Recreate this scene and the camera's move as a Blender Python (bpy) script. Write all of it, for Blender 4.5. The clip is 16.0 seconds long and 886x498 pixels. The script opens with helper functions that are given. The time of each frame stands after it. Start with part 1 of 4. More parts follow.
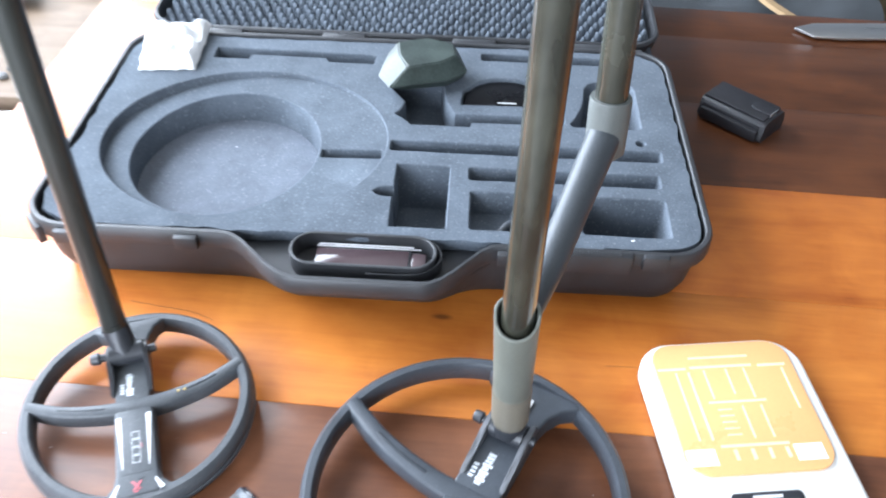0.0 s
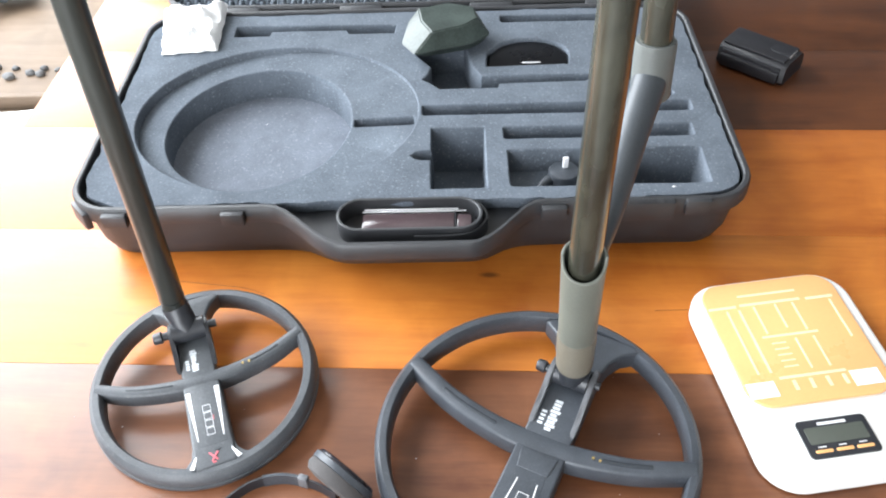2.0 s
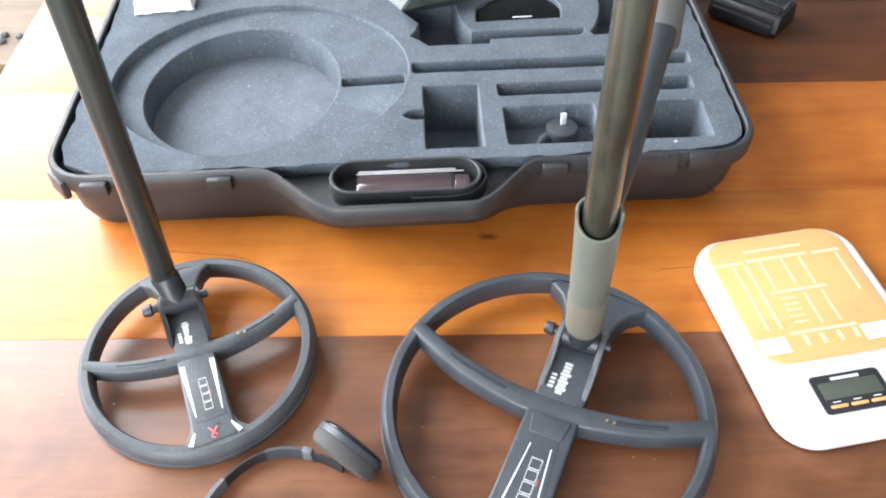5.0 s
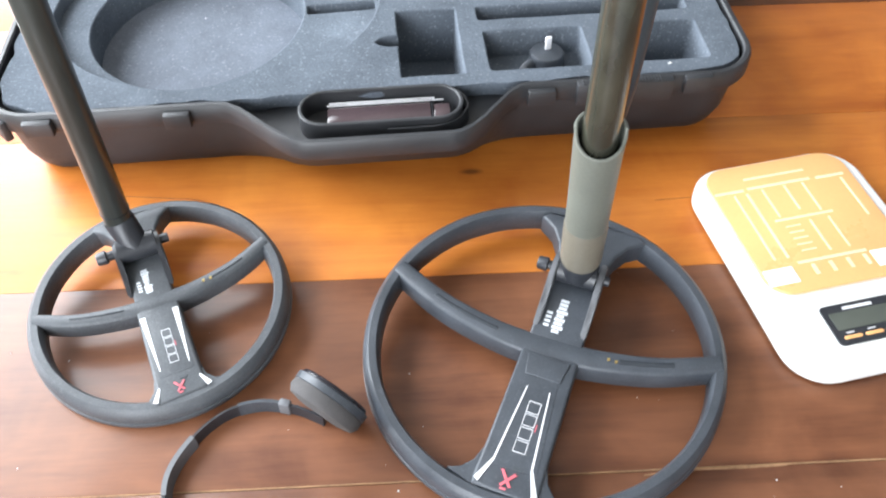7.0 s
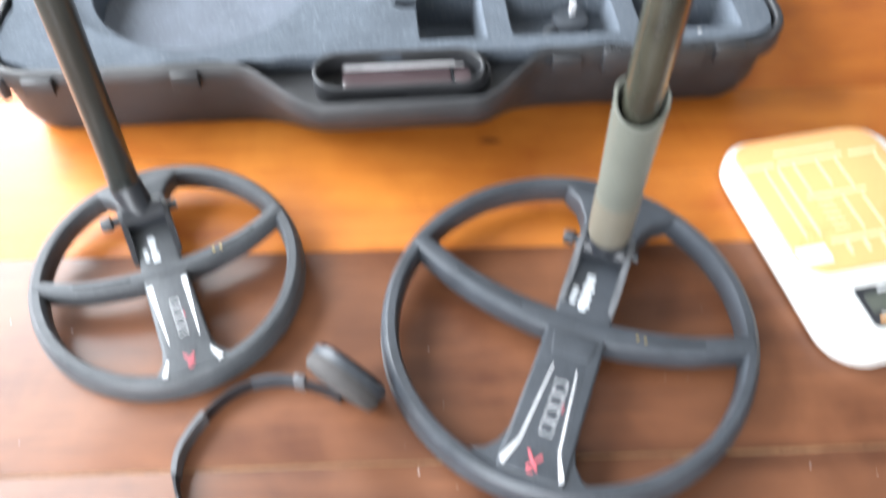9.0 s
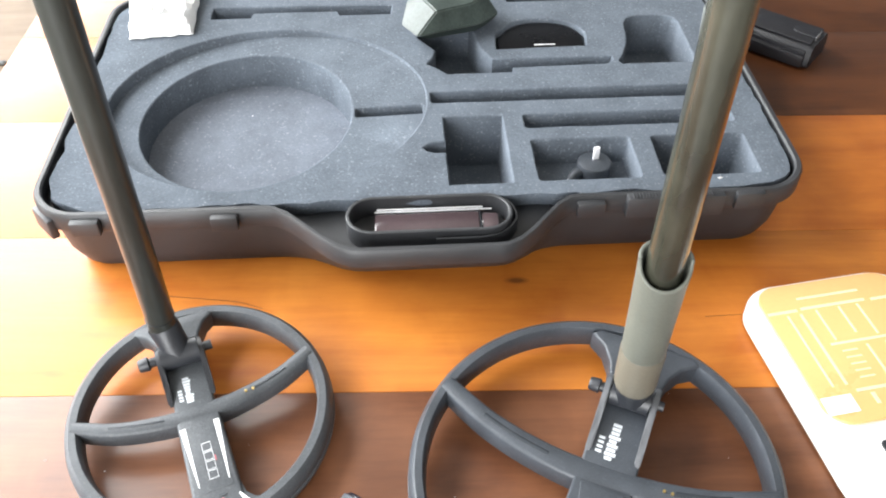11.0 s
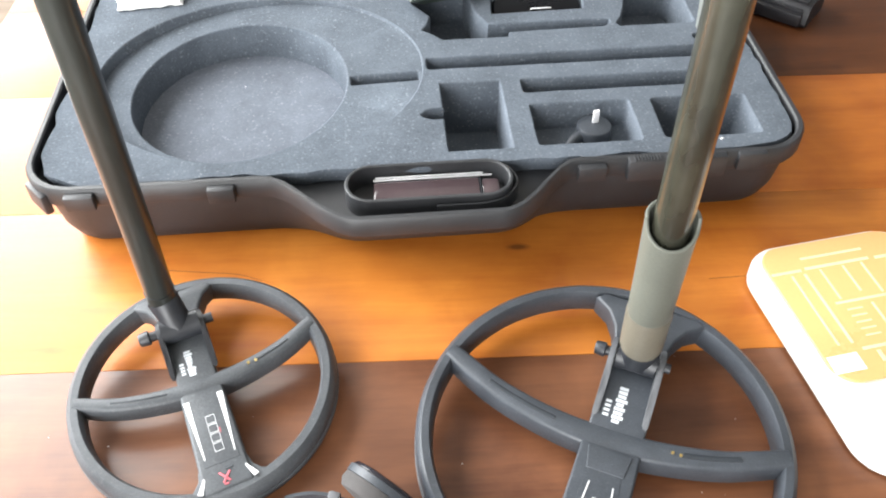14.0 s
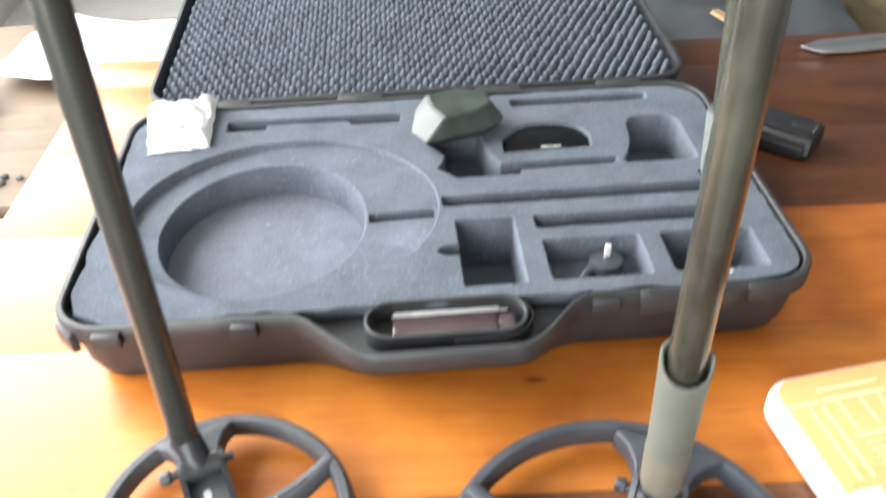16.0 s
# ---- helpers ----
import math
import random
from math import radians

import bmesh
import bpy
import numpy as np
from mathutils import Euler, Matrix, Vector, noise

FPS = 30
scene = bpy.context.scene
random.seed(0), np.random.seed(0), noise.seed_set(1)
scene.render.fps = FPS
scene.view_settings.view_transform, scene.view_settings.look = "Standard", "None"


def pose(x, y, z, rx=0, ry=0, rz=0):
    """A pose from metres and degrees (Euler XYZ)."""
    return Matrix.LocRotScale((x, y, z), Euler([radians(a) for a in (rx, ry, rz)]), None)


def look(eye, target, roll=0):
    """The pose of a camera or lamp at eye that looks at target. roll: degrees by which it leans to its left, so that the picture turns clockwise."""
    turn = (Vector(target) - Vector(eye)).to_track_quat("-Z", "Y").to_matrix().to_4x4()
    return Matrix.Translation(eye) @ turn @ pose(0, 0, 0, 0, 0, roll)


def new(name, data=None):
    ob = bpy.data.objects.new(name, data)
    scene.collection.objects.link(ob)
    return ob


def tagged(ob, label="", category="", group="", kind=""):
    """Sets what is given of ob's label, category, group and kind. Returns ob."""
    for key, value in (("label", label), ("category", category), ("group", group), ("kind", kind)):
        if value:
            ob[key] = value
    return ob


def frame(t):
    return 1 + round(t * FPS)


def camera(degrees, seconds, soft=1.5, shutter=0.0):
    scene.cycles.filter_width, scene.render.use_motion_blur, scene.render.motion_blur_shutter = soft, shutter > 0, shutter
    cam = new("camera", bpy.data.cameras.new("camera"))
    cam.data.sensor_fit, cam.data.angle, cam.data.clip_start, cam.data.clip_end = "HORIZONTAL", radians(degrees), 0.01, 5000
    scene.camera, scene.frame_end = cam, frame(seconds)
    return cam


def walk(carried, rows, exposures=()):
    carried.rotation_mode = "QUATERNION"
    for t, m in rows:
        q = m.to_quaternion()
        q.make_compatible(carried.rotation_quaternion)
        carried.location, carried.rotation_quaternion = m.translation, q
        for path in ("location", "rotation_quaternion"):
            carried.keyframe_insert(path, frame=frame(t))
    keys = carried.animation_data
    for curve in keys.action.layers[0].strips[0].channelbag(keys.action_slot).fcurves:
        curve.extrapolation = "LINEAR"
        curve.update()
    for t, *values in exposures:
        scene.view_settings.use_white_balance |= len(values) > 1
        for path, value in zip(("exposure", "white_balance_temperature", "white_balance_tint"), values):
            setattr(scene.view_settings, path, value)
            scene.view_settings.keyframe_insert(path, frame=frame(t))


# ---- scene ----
cam = camera(54.83, 16.0, soft=2.0, shutter=0.8)
PATH = [
    (0.0, 0.0204, -0.6121, 1.4228, 3.080, -43.166, -1.162),
    (0.5, 0.0138, -0.6640, 1.4291, 3.026, -41.353, 0.100),
    (1.0, -0.0068, -0.6488, 1.4209, 1.518, -43.535, 0.306),
    (1.5, -0.0295, -0.6428, 1.4161, 0.040, -43.983, 0.850),
    (2.0, -0.0334, -0.6356, 1.4154, -0.062, -44.529, 1.481),
    (2.5, -0.0329, -0.6202, 1.4069, -1.084, -45.024, 0.884),
    (3.0, -0.0352, -0.6213, 1.4066, -1.137, -44.939, 0.966),
    (3.5, -0.0447, -0.6252, 1.4026, -1.117, -44.953, 0.208),
    (4.0, -0.0525, -0.6203, 1.3969, -1.655, -45.806, 0.641),
    (6.5, -0.0715, -0.6159, 1.3579, -3.807, -48.000, 1.145),
    (7.0, -0.0758, -0.5940, 1.3297, -5.115, -49.260, 0.460),
    (7.5, -0.0891, -0.6093, 1.3283, -5.383, -50.250, 0.400),
    (8.0, -0.0897, -0.6129, 1.3003, -5.484, -53.103, 0.427),
    (8.3, -0.0912, -0.6030, 1.2935, -6.077, -54.423, 0.270),
    (8.5, -0.0893, -0.6009, 1.2946, -6.133, -54.150, 0.554),
    (9.0, -0.0995, -0.5738, 1.3065, -4.857, -51.063, -0.680),
    (9.5, -0.0981, -0.5495, 1.3372, -2.433, -45.041, -0.651),
    (12.0, -0.1058, -0.5593, 1.3466, -3.985, -44.616, 0.255),
    (12.5, -0.1037, -0.5571, 1.3379, -4.169, -45.609, -0.088),
    (13.0, -0.1081, -0.5546, 1.3381, -4.060, -45.580, -0.519),
    (13.5, -0.1124, -0.5553, 1.3348, -4.069, -46.190, 0.456),
    (14.0, -0.1101, -0.5546, 1.3350, -4.520, -46.288, 0.489),
    (14.5, -0.1125, -0.5519, 1.3390, -4.690, -46.039, 0.291),
    (15.0, -0.1110, -0.5526, 1.3370, -4.647, -46.312, 0.528),
    (15.5, -0.1071, -0.5550, 1.3532, -6.750, -42.746, 1.596),
    (15.8, -0.1140, -0.5690, 1.3367, -6.088, -41.848, 0.577),
    (15.9, -0.1165, -0.5660, 1.3450, -4.397, -38.900, 1.600),
    (16.0, -0.1138, -0.5573, 1.3586, -4.271, -38.362, 1.505),
]
EXPOSURES = [(0.0, 0.87, 5750, 10), (1.0, 0.75, 6000, 10), (2.5, 0.74, 6400, 10), (8.4, 0.74, 6250, 10), (9.0, 0.88, 6300, 10), (9.6, 0.78, 6500, 10), (12.5, 0.78, 6700, 10), (15.5, 0.8, 6750, 10), (16.0, 0.84, 6750, 10)]
walk(cam, [(t, pose(x, y, z, 90 + pitch, roll, yaw)) for t, x, y, z, yaw, pitch, roll in PATH], EXPOSURES)

# ---- world and light ----
world = bpy.data.worlds.new("world")
scene.world = world
world.use_nodes = True
wn, wl = world.node_tree.nodes, world.node_tree.links
sky = wn.new("ShaderNodeTexSky")
sky.sky_type, sky.sun_disc = "NISHITA", False
sky.sun_elevation, sky.sun_rotation = radians(50), radians(300)
wl.new(sky.outputs[0], wn["Background"].inputs[0])
wn["Background"].inputs[1].default_value = 0.1


def area_lamp(name, m, sx, sy, watts, colour):
    d = bpy.data.lights.new(name, "AREA")
    d.shape, d.size, d.size_y, d.energy, d.color = "RECTANGLE", sx, sy, watts, colour
    ob = new(name, d)
    ob.matrix_world = m
    return ob


# daylight through the window opening in the left wall
area_lamp("window_daylight", look((-1.62, 1.1, 1.72), (0.2, 0.7, 1.05)), 3.2, 1.9, 162, (0.94, 0.98, 1.0))
# added fill lamp behind the camera; no source is known there
area_lamp("added_front_fill", look((-1.05, -2.15, 1.35), (-0.45, 0.1, 0.85)), 1.1, 1.6, 56, (0.94, 0.97, 1.0))


# ---- materials ----
def material(name, base, rough=0.6, metal=0.0, spread=0.25, size=40.0, fine=400.0, bump=0.15, spec=0.5, coat=0.0, stretch=(1, 1, 1), second=None, rand=0.0, fleck=None):
    """Two scales of colour variation and a fine relief, in object metres."""
    m = bpy.data.materials.new(name)
    m.use_nodes = True
    n, l = m.node_tree.nodes, m.node_tree.links
    bs = n["Principled BSDF"]
    tc, mp = n.new("ShaderNodeTexCoord"), n.new("ShaderNodeMapping")
    mp.inputs["Scale"].default_value = stretch
    l.new(tc.outputs["Object"], mp.inputs["Vector"])
    big, small = n.new("ShaderNodeTexNoise"), n.new("ShaderNodeTexNoise")
    for tex, s, d in ((big, size, 5), (small, fine, 3)):
        tex.inputs["Scale"].default_value, tex.inputs["Detail"].default_value = s, d
        l.new(mp.outputs[0], tex.inputs["Vector"])
    mixv = n.new("ShaderNodeMix")
    mixv.data_type = "FLOAT"
    mixv.inputs[0].default_value = 0.4
    l.new(big.outputs["Fac"], mixv.inputs[2])
    l.new(small.outputs["Fac"], mixv.inputs[3])
    ramp = n.new("ShaderNodeValToRGB")
    lo = [c * (1 - spread) for c in base]
    hi = list(second) if second else [min(1, c * (1 + spread)) for c in base]
    ramp.color_ramp.elements[0].position, ramp.color_ramp.elements[1].position = 0.3, 0.7
    ramp.color_ramp.elements[0].color, ramp.color_ramp.elements[1].color = (*lo, 1), (*hi, 1)
    l.new(mixv.outputs[0], ramp.inputs[0])
    out = ramp.outputs[0]
    if fleck:
        ft, fr, fm = n.new("ShaderNodeTexNoise"), n.new("ShaderNodeMapRange"), n.new("ShaderNodeMix")
        ft.inputs["Scale"].default_value, ft.inputs["Detail"].default_value = 330, 2
        l.new(tc.outputs["Object"], ft.inputs["Vector"])
        fr.inputs[1].default_value, fr.inputs[2].default_value, fr.inputs[4].default_value = 0.6, 0.74, fleck[3]
        l.new(ft.outputs["Fac"], fr.inputs[0])
        fm.data_type = "RGBA"
        fm.inputs[7].default_value = (*fleck[:3], 1)
        l.new(fr.outputs[0], fm.inputs[0])
        l.new(out, fm.inputs[6])
        out = fm.outputs[2]
    if rand:
        oi, hsv, mr = n.new("ShaderNodeObjectInfo"), n.new("ShaderNodeHueSaturation"), n.new("ShaderNodeMapRange")
        mr.inputs[3].default_value, mr.inputs[4].default_value = 1 - rand, 1 + rand
        l.new(oi.outputs["Random"], mr.inputs[0])
        l.new(mr.outputs[0], hsv.inputs["Value"])
        l.new(out, hsv.inputs["Color"])
        out = hsv.outputs[0]
    l.new(out, bs.inputs["Base Color"])
    rr = n.new("ShaderNodeMapRange")
    rr.inputs[3].default_value, rr.inputs[4].default_value = max(0.02, rough - 0.12), min(1, rough + 0.12)
    l.new(big.outputs["Fac"], rr.inputs[0])
    l.new(rr.outputs[0], bs.inputs["Roughness"])
    bs.inputs["Metallic"].default_value = metal
    bs.inputs["Specular IOR Level"].default_value = spec
    bs.inputs["Coat Weight"].default_value = coat
    bs.inputs["Coat Roughness"].default_value = 0.12
    if bump:
        bp = n.new("ShaderNodeBump")
        bp.inputs["Strength"].default_value, bp.inputs["Distance"].default_value = bump, 0.002
        l.new(small.outputs["Fac"], bp.inputs["Height"])
        l.new(bp.outputs[0], bs.inputs["Normal"])
    return m


def wood(name, dark, light, rough=0.42, coat=0.12, seed=0.0, streak=None, knot=None):
    """Lacquered boards with long grain along x, broad bands and fine pores."""
    m = bpy.data.materials.new(name)
    m.use_nodes = True
    n, l = m.node_tree.nodes, m.node_tree.links
    bs = n["Principled BSDF"]
    tc, mp = n.new("ShaderNodeTexCoord"), n.new("ShaderNodeMapping")
    mp.inputs["Scale"].default_value = (1.1, 9.0, 9.0)
    mp.inputs["Location"].default_value = (seed, seed * 2.3, 0)
    l.new(tc.outputs["Object"], mp.inputs["Vector"])
    band, grain, blotch = n.new("ShaderNodeTexNoise"), n.new("ShaderNodeTexNoise"), n.new("ShaderNodeTexNoise")
    band.inputs["Scale"].default_value, band.inputs["Detail"].default_value, band.inputs["Distortion"].default_value = 2.0, 5, 1.6
    grain.inputs["Scale"].default_value, grain.inputs["Detail"].default_value = 26.0, 6
    blotch.inputs["Scale"].default_value, blotch.inputs["Detail"].default_value, blotch.inputs["Distortion"].default_value = 13.0, 6, 0.6
    l.new(mp.outputs[0], band.inputs["Vector"])
    l.new(mp.outputs[0], grain.inputs["Vector"])
    l.new(tc.outputs["Object"], blotch.inputs["Vector"])
    a = n.new("ShaderNodeMix")
    a.data_type = "FLOAT"
    a.inputs[0].default_value = 0.22
    l.new(band.outputs["Fac"], a.inputs[2])
    l.new(grain.outputs["Fac"], a.inputs[3])
    b = n.new("ShaderNodeMix")
    b.data_type = "FLOAT"
    b.inputs[0].default_value = 0.45
    l.new(a.outputs[0], b.inputs[2])
    l.new(blotch.outputs["Fac"], b.inputs[3])
    ramp = n.new("ShaderNodeValToRGB")
    ramp.color_ramp.elements[0].position, ramp.color_ramp.elements[1].position = 0.345, 0.645
    ramp.color_ramp.elements[0].color, ramp.color_ramp.elements[1].color = (*dark, 1), (*light, 1)
    if streak:
        e = ramp.color_ramp.elements.new(0.3)
        e.color = (*streak, 1)
    l.new(b.outputs[0], ramp.inputs[0])
    out = ramp.outputs[0]
    if knot:
        km = n.new("ShaderNodeMapping")
        km.inputs["Scale"].default_value, km.inputs["Location"].default_value = (1 / 0.011, 1 / 0.0042, 0), (-knot[0] / 0.011, -knot[1] / 0.0042, 0)
        l.new(tc.outputs["Object"], km.inputs["Vector"])
        ln, kr, mx = n.new("ShaderNodeVectorMath"), n.new("ShaderNodeMapRange"), n.new("ShaderNodeMix")
        ln.operation, mx.data_type = "LENGTH", "RGBA"
        l.new(km.outputs[0], ln.inputs[0])
        kr.inputs[1].default_value, kr.inputs[2].default_value, kr.inputs[3].default_value, kr.inputs[4].default_value = 0.45, 1.25, 0.8, 0.0
        l.new(ln.outputs["Value"], kr.inputs[0])
        l.new(kr.outputs[0], mx.inputs[0])
        l.new(out, mx.inputs[6])
        mx.inputs[7].default_value = (0.1, 0.03, 0.01, 1)
        out = mx.outputs[2]
    l.new(out, bs.inputs["Base Color"])
    rr = n.new("ShaderNodeMapRange")
    rr.inputs[3].default_value, rr.inputs[4].default_value = rough - 0.08, rough + 0.12
    l.new(blotch.outputs["Fac"], rr.inputs[0])
    l.new(rr.outputs[0], bs.inputs["Roughness"])
    bs.inputs["Coat Weight"].default_value, bs.inputs["Coat Roughness"].default_value = coat, 0.14
    bs.inputs["Specular IOR Level"].default_value = 0.3
    bp = n.new("ShaderNodeBump")
    bp.inputs["Strength"].default_value, bp.inputs["Distance"].default_value = 0.12, 0.001
    l.new(grain.outputs["Fac"], bp.inputs["Height"])
    l.new(bp.outputs[0], bs.inputs["Normal"])
    return m


M_ORANGE = wood("orange_lacquered_wood", (0.37, 0.096, 0.0115), (0.61, 0.212, 0.033), seed=1.3, streak=(0.19, 0.045, 0.008), knot=(0.0, 0.0))
M_ORANGE_B = wood("amber_lacquered_wood", (0.29, 0.072, 0.009), (0.5, 0.16, 0.025), seed=3.9, streak=(0.16, 0.042, 0.008))
M_WALNUT_B = wood("walnut_lacquered_wood", (0.082, 0.029, 0.014), (0.232, 0.096, 0.047), seed=12.1, coat=0.16, streak=(0.05, 0.018, 0.011))
M_WALNUT = wood("dark_brown_lacquered_wood", (0.084, 0.028, 0.013), (0.24, 0.096, 0.044), seed=4.1, coat=0.16, streak=(0.045, 0.016, 0.01))
M_RED = wood("red_brown_lacquered_wood", (0.044, 0.014, 0.005), (0.108, 0.036, 0.012), seed=7.7, streak=(0.05, 0.018, 0.01))
M_EDGEWOOD = wood("table_underframe_wood", (0.12, 0.045, 0.02), (0.24, 0.1, 0.045), coat=0.2, seed=9.0)
M_BENCH = wood("bench_board_wood", (0.1, 0.07, 0.046), (0.17, 0.122, 0.085), rough=0.6, coat=0.0, seed=2.0)
M_JOINT = material("pale_joint_dust", (0.3, 0.17, 0.085), 0.8, spread=0.5, size=30, fine=300, bump=0.2)
M_CRACK = material("dark_lacquer_crack", (0.1, 0.033, 0.01), 0.6, spread=0.4, size=60, fine=500, bump=0.1)
M_CASE = material("black_case_plastic", (0.028, 0.029, 0.032), 0.46, spread=0.3, size=30, fine=900, bump=0.2)
M_FOAM = material("grey_foam", (0.098, 0.114, 0.136), 0.95, spread=0.28, size=26, fine=420, bump=0.35, fleck=(0.31, 0.34, 0.38, 0.42), spec=0.15)
# lighter copy of M_FOAM: light on the well's floor put into the colour
M_FOAM_LIT = material("lit_grey_foam", (0.145, 0.162, 0.193), 0.95, spread=0.22, size=30, fine=420, bump=0.3, fleck=(0.36, 0.39, 0.43, 0.4), spec=0.15)
M_COIL = material("dark_grey_coil_plastic", (0.046, 0.053, 0.064), 0.4, second=(0.064, 0.073, 0.087), spread=0.3, size=35, fine=700, bump=0.15, fleck=(0.13, 0.145, 0.16, 0.22))
M_COIL_WORN = material("dusty_grey_coil_plastic", (0.055, 0.061, 0.07), 0.48, second=(0.088, 0.096, 0.106), spread=0.3, size=30, fine=600, bump=0.18, fleck=(0.17, 0.18, 0.19, 0.25))
M_INLAY = material("shiny_inlay_plastic", (0.03, 0.035, 0.042), 0.22, spread=0.2, size=40, fine=400, bump=0.03)
M_BLACK = material("black_plastic", (0.021, 0.023, 0.028), 0.42, spread=0.3, size=50, fine=600, bump=0.1)
M_ROD = material("black_carbon_rod", (0.024, 0.027, 0.024), 0.32, spread=0.35, size=40, fine=300, bump=0.05, stretch=(1, 1, 0.15), coat=0.35)
M_CAMO = material("olive_camouflage_rod", (0.02, 0.02, 0.015), 0.24, spread=0.45, size=18, fine=60, bump=0.03, second=(0.058, 0.058, 0.042), coat=0.55, stretch=(1, 1, 0.5))
M_SLEEVE = material("grey_green_sleeve_plastic", (0.118, 0.124, 0.105), 0.45, spread=0.15, size=25, fine=500, bump=0.08)
M_FERRULE = material("tan_grey_ferrule_plastic", (0.135, 0.122, 0.095), 0.45, spread=0.15, size=25, fine=500, bump=0.08)
M_PAD = material("worn_ear_pad_foam", (0.066, 0.062, 0.062), 0.95, spread=0.25, size=40, fine=900, bump=0.4)
M_SOFTPRINT = material("pale_plate_print", (0.88, 0.68, 0.44), 0.4, spread=0.08, size=60, fine=500, bump=0.0)
M_WHITE = material("white_plastic", (0.8, 0.8, 0.78), 0.35, spread=0.04, size=15, fine=300, bump=0.03)
M_PAPER = material("white_paper", (0.82, 0.82, 0.82), 0.7, spread=0.06, size=30, fine=300, bump=0.1)
M_SCALEORANGE = material("orange_scale_plate", (0.82, 0.44, 0.18), 0.3, spread=0.05, size=15, fine=300, bump=0.02)
M_LCD = material("lcd_glass", (0.09, 0.1, 0.085), 0.12, spread=0.05, size=15, fine=100, bump=0.0)
M_STRIPE = material("white_print", (0.75, 0.76, 0.78), 0.5, spread=0.08, size=60, fine=500, bump=0.0)
M_RED_PRINT = material("red_print", (0.6, 0.13, 0.16), 0.5, spread=0.1, size=60, fine=500, bump=0.0)
M_METAL = material("brushed_steel", (0.62, 0.62, 0.62), 0.3, metal=1.0, spread=0.1, size=40, fine=600, bump=0.05, stretch=(0.1, 1, 1))
M_BRIGHT = material("bright_silver_and_glint", (0.85, 0.85, 0.87), 0.25, metal=0.15, spread=0.15, size=60, fine=300, bump=0.0, stretch=(0.2, 1, 1))
M_GOLD = material("gold_contact", (0.8, 0.6, 0.25), 0.3, metal=1.0, spread=0.05, size=40, fine=600, bump=0.0)
M_GLOSS = material("black_gloss", (0.003, 0.003, 0.004), 0.3, spec=0.2, spread=0.2, size=30, fine=300, bump=0.0)
M_SHELL = material("glossy_black_plastic", (0.018, 0.017, 0.023), 0.2, spread=0.2, size=40, fine=300, bump=0.0)
# brace arm: sleeve grey with its shade in the colour; also small bars
M_ARM = material("arm_shade_blue_grey", (0.048, 0.055, 0.063), 0.45, spread=0.2, size=25, fine=500, bump=0.08)
M_EAR = material("worn_grey_ear_plastic", (0.12, 0.125, 0.135), 0.45, spread=0.2, size=30, fine=500, bump=0.08)
M_LEATHER = material("black_leather", (0.013, 0.013, 0.016), 0.42, spread=0.3, size=40, fine=500, bump=0.35)
M_GREEN = material("dark_green_camouflage", (0.018, 0.028, 0.024), 0.45, spread=0.4, size=28, fine=300, bump=0.1, second=(0.055, 0.074, 0.065))
M_MAUVE = material("mauve_glossy_plastic", (0.075, 0.051, 0.056), 0.16, spread=0.1, size=20, fine=200, bump=0.0, coat=0.5)
M_WALL = material("wall_plaster", (0.55, 0.52, 0.47), 0.85, spread=0.08, size=3, fine=60, bump=0.2)
# for the unseen walls: dark tone chosen to weaken fill on the right
M_WALL_DARK = material("dark_grey_plaster", (0.2, 0.21, 0.225), 0.85, spread=0.1, size=3, fine=60, bump=0.2)
M_COLLAR = material("pale_grey_collar_plastic", (0.115, 0.125, 0.12), 0.5, spread=0.12, size=25, fine=500, bump=0.08)
M_STICKER = material("blue_white_sticker", (0.66, 0.7, 0.74), 0.5, spread=0.15, size=90, fine=500, bump=0.0)
M_FLOOR = material("concrete_floor", (0.34, 0.33, 0.31), 0.8, spread=0.2, size=4, fine=80, bump=0.2)
M_CEIL = material("ceiling_paint", (0.48, 0.46, 0.43), 0.9, spread=0.05, size=3, fine=60, bump=0.1)
M_STAINED = material("stained_white_sheet", (0.75, 0.75, 0.75), 0.8, spread=0.35, size=14, fine=120, bump=0.1)
M_STONE = material("grey_pebble", (0.09, 0.09, 0.09), 0.8, spread=0.4, size=60, fine=400, bump=0.3, rand=0.3)
M_CLOTH = material("dark_grey_fabric", (0.035, 0.039, 0.043), 0.9, spread=0.3, size=18, fine=700, bump=0.4)
M_TAN = material("tan_webbing", (0.3, 0.2, 0.1), 0.8, spread=0.25, size=25, fine=600, bump=0.3)
M_BLUE = material("blue_cloth", (0.1, 0.25, 0.42), 0.85, spread=0.2, size=20, fine=500, bump=0.3)
M_OLIVE = material("olive_brown_cloth", (0.09, 0.066, 0.03), 0.85, spread=0.3, size=12, fine=400, bump=0.3)


# ---- mesh helpers ----
def finish(bm, name, mat, smooth=True, angle=40):
    bmesh.ops.recalc_face_normals(bm, faces=bm.faces)
    me = bpy.data.meshes.new(name)
    bm.to_mesh(me)
    bm.free()
    me.materials.append(mat)
    if smooth:
        me.polygons.foreach_set("use_smooth", [True] * len(me.polygons))
        me.set_sharp_from_angle(angle=radians(angle))
    return me


def part(name, bm, mat, parent, label="", angle=40):
    ob = new(name, finish(bm, name, mat, angle=angle))
    ob.parent = parent
    if label:
        tagged(ob, label)
    return ob


def thing(name, m, label, category, group="", kind=""):
    ob = new(name)
    ob.empty_display_size = 0.05
    ob.matrix_world = m
    return tagged(ob, label, category, group, kind)


def single(name, bm, mat, m, label, category, group="", kind="", angle=40):
    ob = new(name, finish(bm, name, mat, angle=angle))
    ob.matrix_world = m
    return tagged(ob, label, category, group, kind)


